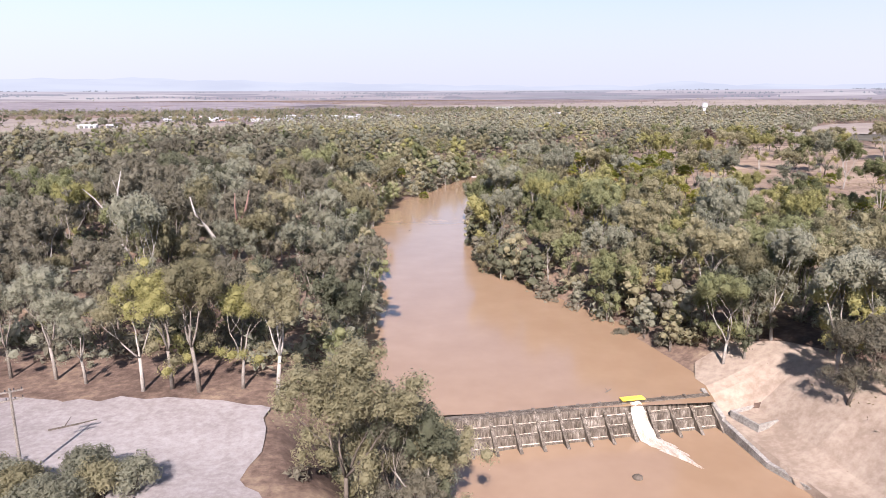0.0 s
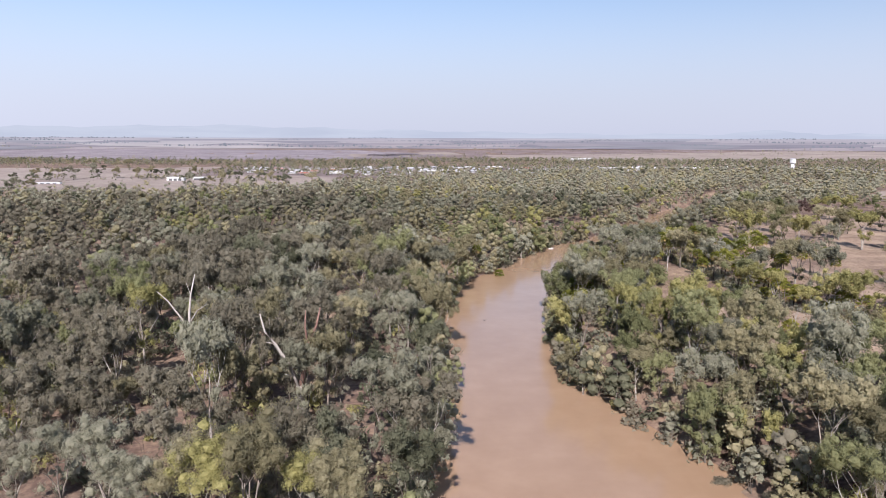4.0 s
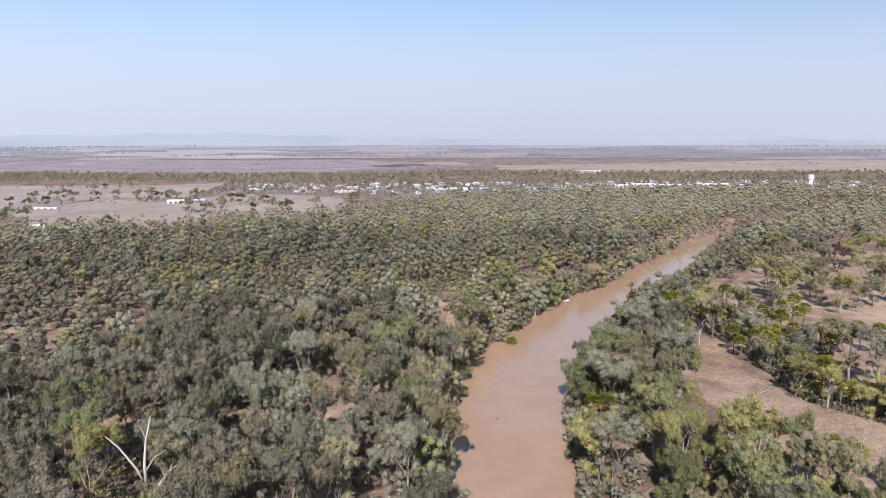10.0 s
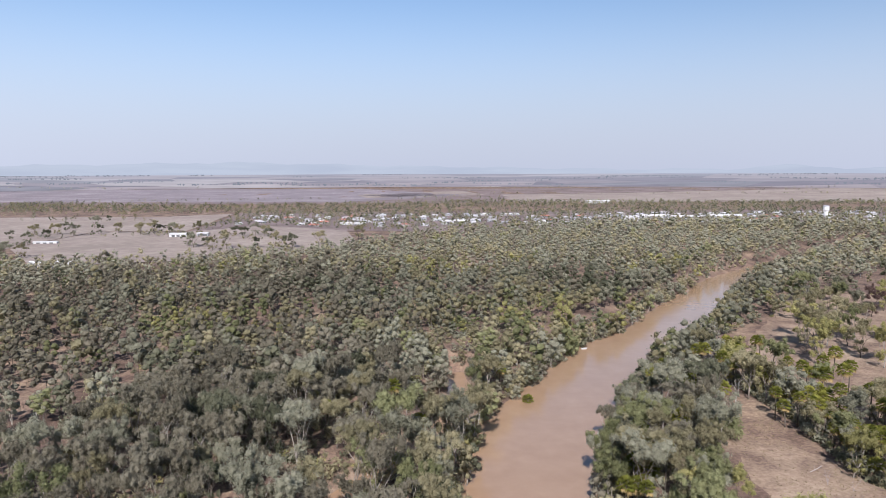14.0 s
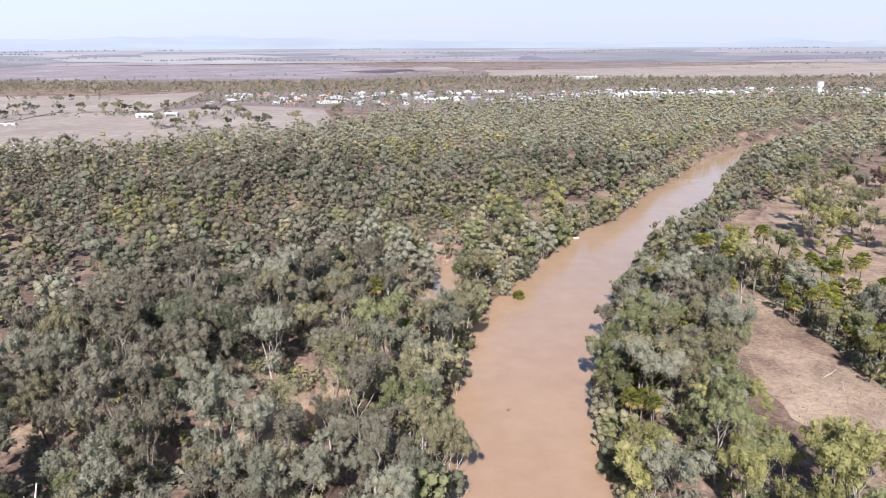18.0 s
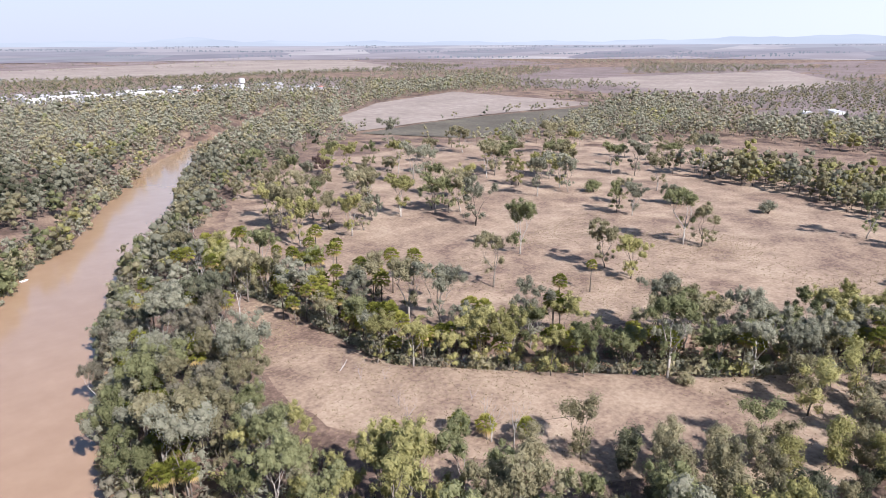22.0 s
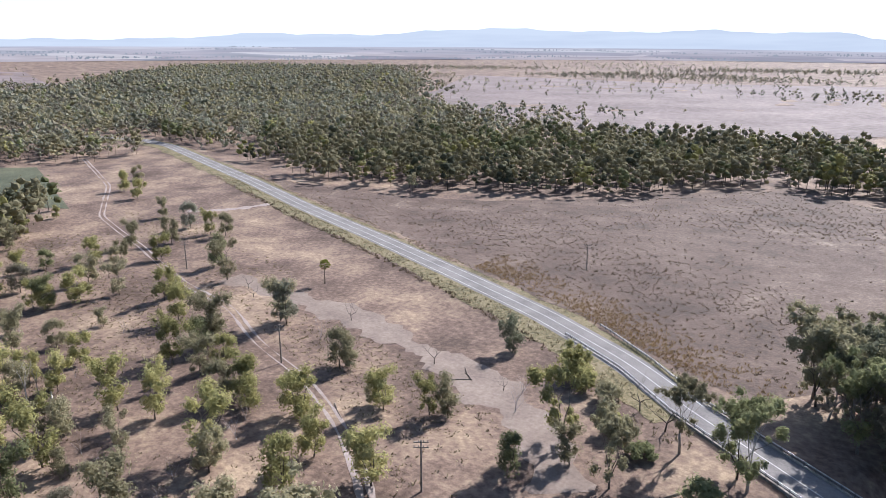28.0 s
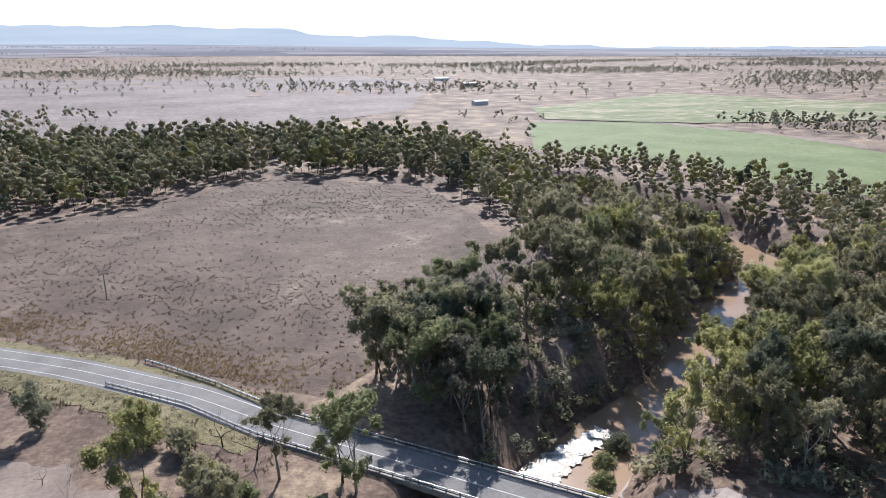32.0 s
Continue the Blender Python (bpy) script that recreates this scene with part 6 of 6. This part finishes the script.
def far_fields(name):
    """Glowing farmland backdrop of large fields; haze painted in, paling the colour with distance."""
    m = bpy.data.materials.new(name)
    m.use_nodes = True
    nt = m.node_tree
    nt.nodes.clear()
    N, L = nt.nodes.new, nt.links.new
    out, em, geo, mp, cells, ramp, grain, mix, far, haze, fade = (N(k) for k in (
        "ShaderNodeOutputMaterial", "ShaderNodeEmission", "ShaderNodeNewGeometry", "ShaderNodeMapping", "ShaderNodeTexVoronoi", "ShaderNodeValToRGB", "ShaderNodeTexNoise", "ShaderNodeMix",
        "ShaderNodeVectorMath", "ShaderNodeMapRange", "ShaderNodeMix"))
    mp.inputs["Rotation"].default_value, mp.inputs["Scale"].default_value = (0, 0, 0.35), (0.0019, 0.0036, 0.0)
    L(geo.outputs["Position"], mp.inputs[0])
    L(mp.outputs[0], cells.inputs["Vector"])
    cells.inputs["Scale"].default_value = 1.0
    sep = N("ShaderNodeSeparateColor")
    L(cells.outputs["Color"], sep.inputs[0])
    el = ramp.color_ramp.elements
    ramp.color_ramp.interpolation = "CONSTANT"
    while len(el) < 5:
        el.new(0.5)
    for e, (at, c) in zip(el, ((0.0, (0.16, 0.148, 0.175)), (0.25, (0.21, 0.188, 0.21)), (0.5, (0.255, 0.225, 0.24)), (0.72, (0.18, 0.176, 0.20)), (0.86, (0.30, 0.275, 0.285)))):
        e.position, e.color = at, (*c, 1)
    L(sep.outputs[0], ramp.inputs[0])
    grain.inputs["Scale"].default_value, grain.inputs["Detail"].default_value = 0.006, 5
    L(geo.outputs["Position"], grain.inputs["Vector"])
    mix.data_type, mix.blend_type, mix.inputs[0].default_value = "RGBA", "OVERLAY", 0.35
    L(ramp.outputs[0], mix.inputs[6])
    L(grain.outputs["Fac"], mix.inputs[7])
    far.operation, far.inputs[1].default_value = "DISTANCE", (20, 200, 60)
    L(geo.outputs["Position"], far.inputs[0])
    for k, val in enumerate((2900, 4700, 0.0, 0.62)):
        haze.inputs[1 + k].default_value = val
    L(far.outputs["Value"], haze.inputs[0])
    # haze tone mixed into the field colours by distance
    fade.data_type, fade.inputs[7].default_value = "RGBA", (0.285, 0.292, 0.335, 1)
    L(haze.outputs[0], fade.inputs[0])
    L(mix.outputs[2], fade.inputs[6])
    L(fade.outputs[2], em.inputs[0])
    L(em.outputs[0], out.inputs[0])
    return m


plain_ring("backdrop", 2900, 4690, far_fields("haze_painted_plain"), "plain of fields reaching the horizon with pale painted haze")
# far lines of trees, their haze painted as a blue-grey glow
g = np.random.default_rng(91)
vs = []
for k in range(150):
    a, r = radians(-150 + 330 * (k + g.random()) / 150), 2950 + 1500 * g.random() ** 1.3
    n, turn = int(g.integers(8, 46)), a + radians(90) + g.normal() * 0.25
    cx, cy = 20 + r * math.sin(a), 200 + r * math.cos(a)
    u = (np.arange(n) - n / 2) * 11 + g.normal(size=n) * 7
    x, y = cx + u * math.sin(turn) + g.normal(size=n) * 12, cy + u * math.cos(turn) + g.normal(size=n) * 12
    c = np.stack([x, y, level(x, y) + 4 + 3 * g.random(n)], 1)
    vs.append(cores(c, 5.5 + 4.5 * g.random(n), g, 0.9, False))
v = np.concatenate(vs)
tagged(new("backdrop", mesh_np("backdrop", v, np.arange(len(v)).reshape(-1, 3), glow("haze_painted_tree_lines", (0.125, 0.136, 0.158), (0.17, 0.18, 0.205), 1.0))), "lines of trees on the far plain, painted blue-grey with haze", "trees", kind="structure")


# ---- town and farm buildings ----
def house(wide, deep, high, roof_mat, wall_mat, label, veranda=True, pitch=0.32, hip=True):
    ob = thing("house", label, "house", group="houses of the town")
    w, d = wide / 2, deep / 2
    part("wall", Build().box(-w, -d, -0.5, w, d, high).mesh("wall", wall_mat), ob)
    e, rz = 0.6, high + pitch * deep / 2
    ins = w - d * 0.8 if hip else w + e
    v = [(-w - e, -d - e, high), (w + e, -d - e, high), (w + e, d + e, high), (-w - e, d + e, high), (-ins, 0, rz), (ins, 0, rz)]
    part("roof", mesh_of("roof", v, [(0, 1, 5, 4), (2, 3, 4, 5), (1, 2, 5), (3, 0, 4), (3, 2, 1, 0)], roof_mat), ob)
    for sx in (-0.6, -0.2, 0.55):
        for sy in (-1, 1):
            part("window", Build().box(w * sx - 0.8, sy * (d + 0.03) - 0.05, 1.0, w * sx + 0.8, sy * (d + 0.03) + 0.05, 2.2).mesh("window", M_GLASS), ob, "dark window pane")
    part("door", Build().box(w * 0.15 - 0.5, -d - 0.08, 0, w * 0.15 + 0.5, -d + 0.02, 2.1).mesh("door", M_POLE), ob, "brown timber door")
    if veranda:
        part("veranda_roof", Build().box(-w, -d - 2.4, high - 0.5, w, -d - e, high - 0.35).mesh("veranda_roof", roof_mat), ob)
        post = Build().box(-0.07, -0.07, -0.3, 0.07, 0.07, high - 0.5).mesh("post", M_WHITE)
        for k in range(4):
            part("post", post, ob, at=Matrix.Translation((-w + 0.2 + (wide - 0.4) * k / 3, -d - 2.3, 0)))
    return ob


def shed(wide, deep, high, label, roof_mat=None):
    ob = thing("shed", label, "shed", group="large sheds")
    w, d = wide / 2, deep / 2
    part("wall", Build().box(-w, -d, -0.5, w, d, high).mesh("wall", M_WHITE), ob)
    v = [(-w - 0.5, -d - 0.5, high), (w + 0.5, -d - 0.5, high), (w + 0.5, d + 0.5, high), (-w - 0.5, d + 0.5, high), (-w - 0.5, 0, high + d * 0.22), (w + 0.5, 0, high + d * 0.22)]
    part("roof", mesh_of("roof", v, [(0, 1, 5, 4), (2, 3, 4, 5), (1, 2, 5), (3, 0, 4), (3, 2, 1, 0)], roof_mat or M_TIN), ob)
    for k in (-1, 0, 1):
        # dark solid panel gives the shade of an open doorway by colour
        part("door", Build().box(w * 0.55 * k - 2, -d - 0.06, 0, w * 0.55 * k + 2, -d - 0.01, high * 0.75).mesh("door", M_RAILD), ob, "dark panel painted as a shaded doorway")
    return ob


kinds = [house(14, 9, 3.2, M_TIN, M_WHITE, "low white house with a pale tin roof"), house(17, 10, 3.4, M_TIN, M_WHITE, "long white house with a pale tin roof", True, 0.25, False),
         house(11, 9, 3.0, M_WHITE, M_WHITE, "small white house with a white roof", False), house(15, 10, 3.2, M_REDROOF, M_WHITE, "white house with a dull red roof"), house(20, 12, 3.6, M_WHITE, M_WHITE, "wide white house with a white roof", False, 0.2)]
g = np.random.default_rng(88)
lots = [(x, y) for y in range(1130, 1460, 34) for x in range(-260, 900, 32)]
g.shuffle(lots)
used, count = [], 0
for x, y in lots:
    x, y = x + g.normal() * 6, y + g.normal() * 5
    if y < 1215 - 0.05 * x and x > 60 or y < 1160 or (x < 60 and y < 1150 + 0.9 * (60 - x) * 0.3):
        continue
    if bool(inside(x, y, FOREST[0])) or g.random() < 0.25 or count > 170:
        continue
    kd = kinds[int(g.choice([0, 0, 1, 2, 2, 3, 4, 0, 1]))]
    at = Matrix.Translation((x, y, float(level(x, y)))) @ Matrix.Rotation(float(g.choice([0, 0, 1.57, 0.1])) + 0.15, 4, "Z")
    if kd.name not in used:
        used.append(kd.name)
        kd.matrix_basis = at
    else:
        copy_thing(kd, at)
    count += 1
for x, y, w, d, h, turn, label in ((-319, 772, 24, 12, 5, 0.1, "pale farm shed beside parked cars"), (-300, 762, 18, 11, 5.5, 0.0, "pale curved-roof farm shed"), (-418, 979, 26, 6, 2.6, 0.05, "long low open stable"), (377, 1275, 26, 14, 7, 0.1, "white two-storey town building"),
                                   (430, 1305, 52, 20, 6, 0.1, "large white-roofed town building"), (470, 1290, 44, 18, 5, 0.1, "large white-roofed town building"), (545, 1290, 60, 24, 6, 0.1, "large white-roofed town hall"), (575, 1240, 40, 14, 4, 0.1, "long red-roofed town building"),
                                   (507, 1900, 60, 20, 6, 0.1, "far white shed beyond the trees"), (80, 1230, 40, 16, 5, 0.05, "large white-roofed town building"), (-145, -560, 16, 9, 4, 0.3, "white farm shed beside crops"), (-203, -870, 24, 11, 5, 0.3, "large white farm shed"),
                                   (-190, -1036, 26, 11, 4, 0.3, "far white farm shed"), (906, 378, 22, 12, 4, 0.6, "white farm house among trees"), (1280, 127, 34, 14, 5, 0.2, "white farm shed among trees"), (1369, 92, 26, 12, 4, 0.2, "white farm shed among trees"),
                                   (870, 400, 16, 10, 4, 0.6, "white farm house among trees"), (-288, 1052, 22, 12, 4, 0.0, "white farm house in a paddock"), (-262, 1066, 14, 10, 4, 0.0, "white farm house in a paddock")):
    ob = shed(w, d, h, label, M_REDROOF if "red" in label else M_WHITE)
    ob.matrix_basis = Matrix.Translation((x, y, float(level(x, y)))) @ Matrix.Rotation(turn, 4, "Z")
tz = float(level(690, 1235))
tower = thing("water_tower", "tall white concrete water tower", "water tower", Matrix.Translation((690, 1235, tz)))
b = Build().tube([(0, 0, -1), (0, 0, 15)], [3.0, 2.6], 12)
part("shaft", b.mesh("shaft", M_WHITE, True), tower)
part("tank", Build().tube([(0, 0, 15), (0, 0, 16.5), (0, 0, 24)], [2.6, 4.8, 4.8], 14).mesh("tank", M_WHITE), tower)
part("cap", Build().tube([(0, 0, 24), (0, 0, 25.2)], [5.0, 0.6], 14).mesh("cap", M_TIN), tower)


def car(mat, label):
    ob = thing("car", label, "car", group="cars parked at the farm shed")
    part("body", Build().box(-2.2, -0.88, 0.35, 2.2, 0.88, 0.95, bevel=0.12).mesh("body", mat), ob)
    part("cabin", Build().box(-1.3, -0.8, 0.95, 1.1, 0.8, 1.5, bevel=0.25).mesh("cabin", M_GLASS), ob, "dark glazed cabin")
    for wx in (-1.4, 1.4):
        for wy in (-0.85, 0.85):
            part("wheel", Build().tube([(wx, wy - 0.1, 0.33), (wx, wy + 0.1, 0.33)], [0.33, 0.33], 10).mesh("wheel", M_RAILD), ob)
    return ob


for k, (x, y) in enumerate(((-310, 722), (-304, 716), (-298, 719), (-292, 712), (-287, 718), (-300, 708))):
    car(M_WHITE if k % 2 == 0 else M_STEEL, "white parked car" + " beside a farm shed" if k % 2 == 0 else "silver parked car beside a farm shed").matrix_basis = Matrix.Translation((x, y, float(level(x, y)))) @ Matrix.Rotation(k * 0.7, 4, "Z")


# ---- poles, fence, small things ----
def pole(x, y, high, turn, label):
    ob = thing("power_pole", label, "power pole", Matrix.Translation((x, y, float(level(x, y)))) @ Matrix.Rotation(turn, 4, "Z"), "power poles")
    part("pole", Build().tube([(0, 0, -0.5), (0, 0, high)], [0.19, 0.13], 8).mesh("pole", M_POLE), ob)
    for z in (0.35, 1.3):
        part("crossarm", Build().box(-1.25, -0.07, high - z - 0.1, 1.25, 0.07, high - z + 0.06).mesh("crossarm", M_POLE), ob)
        for s in (-1.1, -0.4, 0.4, 1.1):
            part("insulator", Build().tube([(s, 0, high - z + 0.06), (s, 0, high - z + 0.28)], [0.05, 0.07], 6).mesh("insulator", M_GLASS), ob)
    return ob


pole(-48.5, 154.5, 10.5, 0.4, "weathered timber power pole beside gravel")
pole(134, 99, 9.5, 0.5, "weathered timber power pole on dry grass")
pole(80, 124, 9.5, 0.5, "weathered timber power pole on dry grass")
pole(96, -2, 9.0, 0.5, "weathered timber power pole in fallow field")
pole(210, 62, 9.5, 0.5, "weathered timber power pole on dry grass")
fence = thing("paddock_fence", "pale timber post and rail fence", "fence")
pts = [(428, 246), (416, 222), (397, 197), (378, 180), (362, 166)]
rail_post = Build().box(-0.12, -0.12, -0.4, 0.12, 0.12, 1.5).mesh("post", M_WHITE)
for (ax, ay), (bx, by) in zip(pts, pts[1:]):
    n = 9
    for k in range(n):
        s = k / n
        x, y = ax + (bx - ax) * s, ay + (by - ay) * s
        part("post", rail_post, fence, at=Matrix.Translation((x, y, float(level(x, y)))))
    for z in (0.5, 0.9, 1.3):
        part("rail", Build().tube([(ax, ay, float(level(ax, ay)) + z), ((ax + bx) / 2, (ay + by) / 2, float(level((ax + bx) / 2, (ay + by) / 2)) + z), (bx, by, float(level(bx, by)) + z)], [0.16] * 3, 4).mesh("rail", M_WHITE), fence)
boat = thing("dinghy", "small white dinghy moored under the bank", "boat", pose(82, 482.5, 0.02, rz=12))
v = [(-1.6, -0.55, 0.45), (1.1, -0.6, 0.45), (1.9, 0, 0.5), (1.1, 0.6, 0.45), (-1.6, 0.55, 0.45), (-1.4, -0.35, -0.1), (1.0, -0.35, -0.1), (1.0, 0.35, -0.1), (-1.4, 0.35, -0.1)]
part("hull", mesh_of("hull", v, [(0, 1, 6, 5), (1, 2, 6), (2, 7, 6), (2, 3, 7), (3, 4, 8, 7), (4, 0, 5, 8), (5, 6, 7, 8)], M_WHITE), boat)
part("thwart", Build().box(-0.2, -0.5, 0.3, 0.2, 0.5, 0.36).mesh("thwart", M_POLE), boat)
for x, y, z, label in ((19.4, 324.5, 0, "dark driftwood snag in the river"), (31, 179, 0, "submerged brown snag above the weir"), (27, 159.5, LOW, "dark boulder below the weir")):
    b = Build()
    if "boulder" in label:
        g = np.random.default_rng(4)
        b.tube([(0, 0, -0.6), (0, 0, 0.2), (0.1, 0, 0.5), (0.1, 0.1, 0.62)], [0.8, 0.75, 0.5, 0.1], 9)
    else:
        b.tube([(-0.9, 0, -0.4), (0, 0, 0.15), (0.7, 0.1, 0.5)], [0.16, 0.12, 0.05], 6).tube([(0, 0, 0.1), (-0.2, 0.4, 0.55)], [0.08, 0.03], 5)
    ob = tagged(new("driftwood" if "snag" in label else "boulder", b.mesh("driftwood", M_DARKBARK)), label, "driftwood" if "snag" in label else "rock")
    ob.matrix_basis = Matrix.Translation((x, y, z))
me, _, _ = strip("far_road", [(1000, 62), (1500, 40), (2300, 10), (2890, -15)], (-9, 0, 9), 0.8, M_GRAVEL, step=40)
tagged(new("far_road", me), "straight pale road running to the horizon", "road", kind="structure")
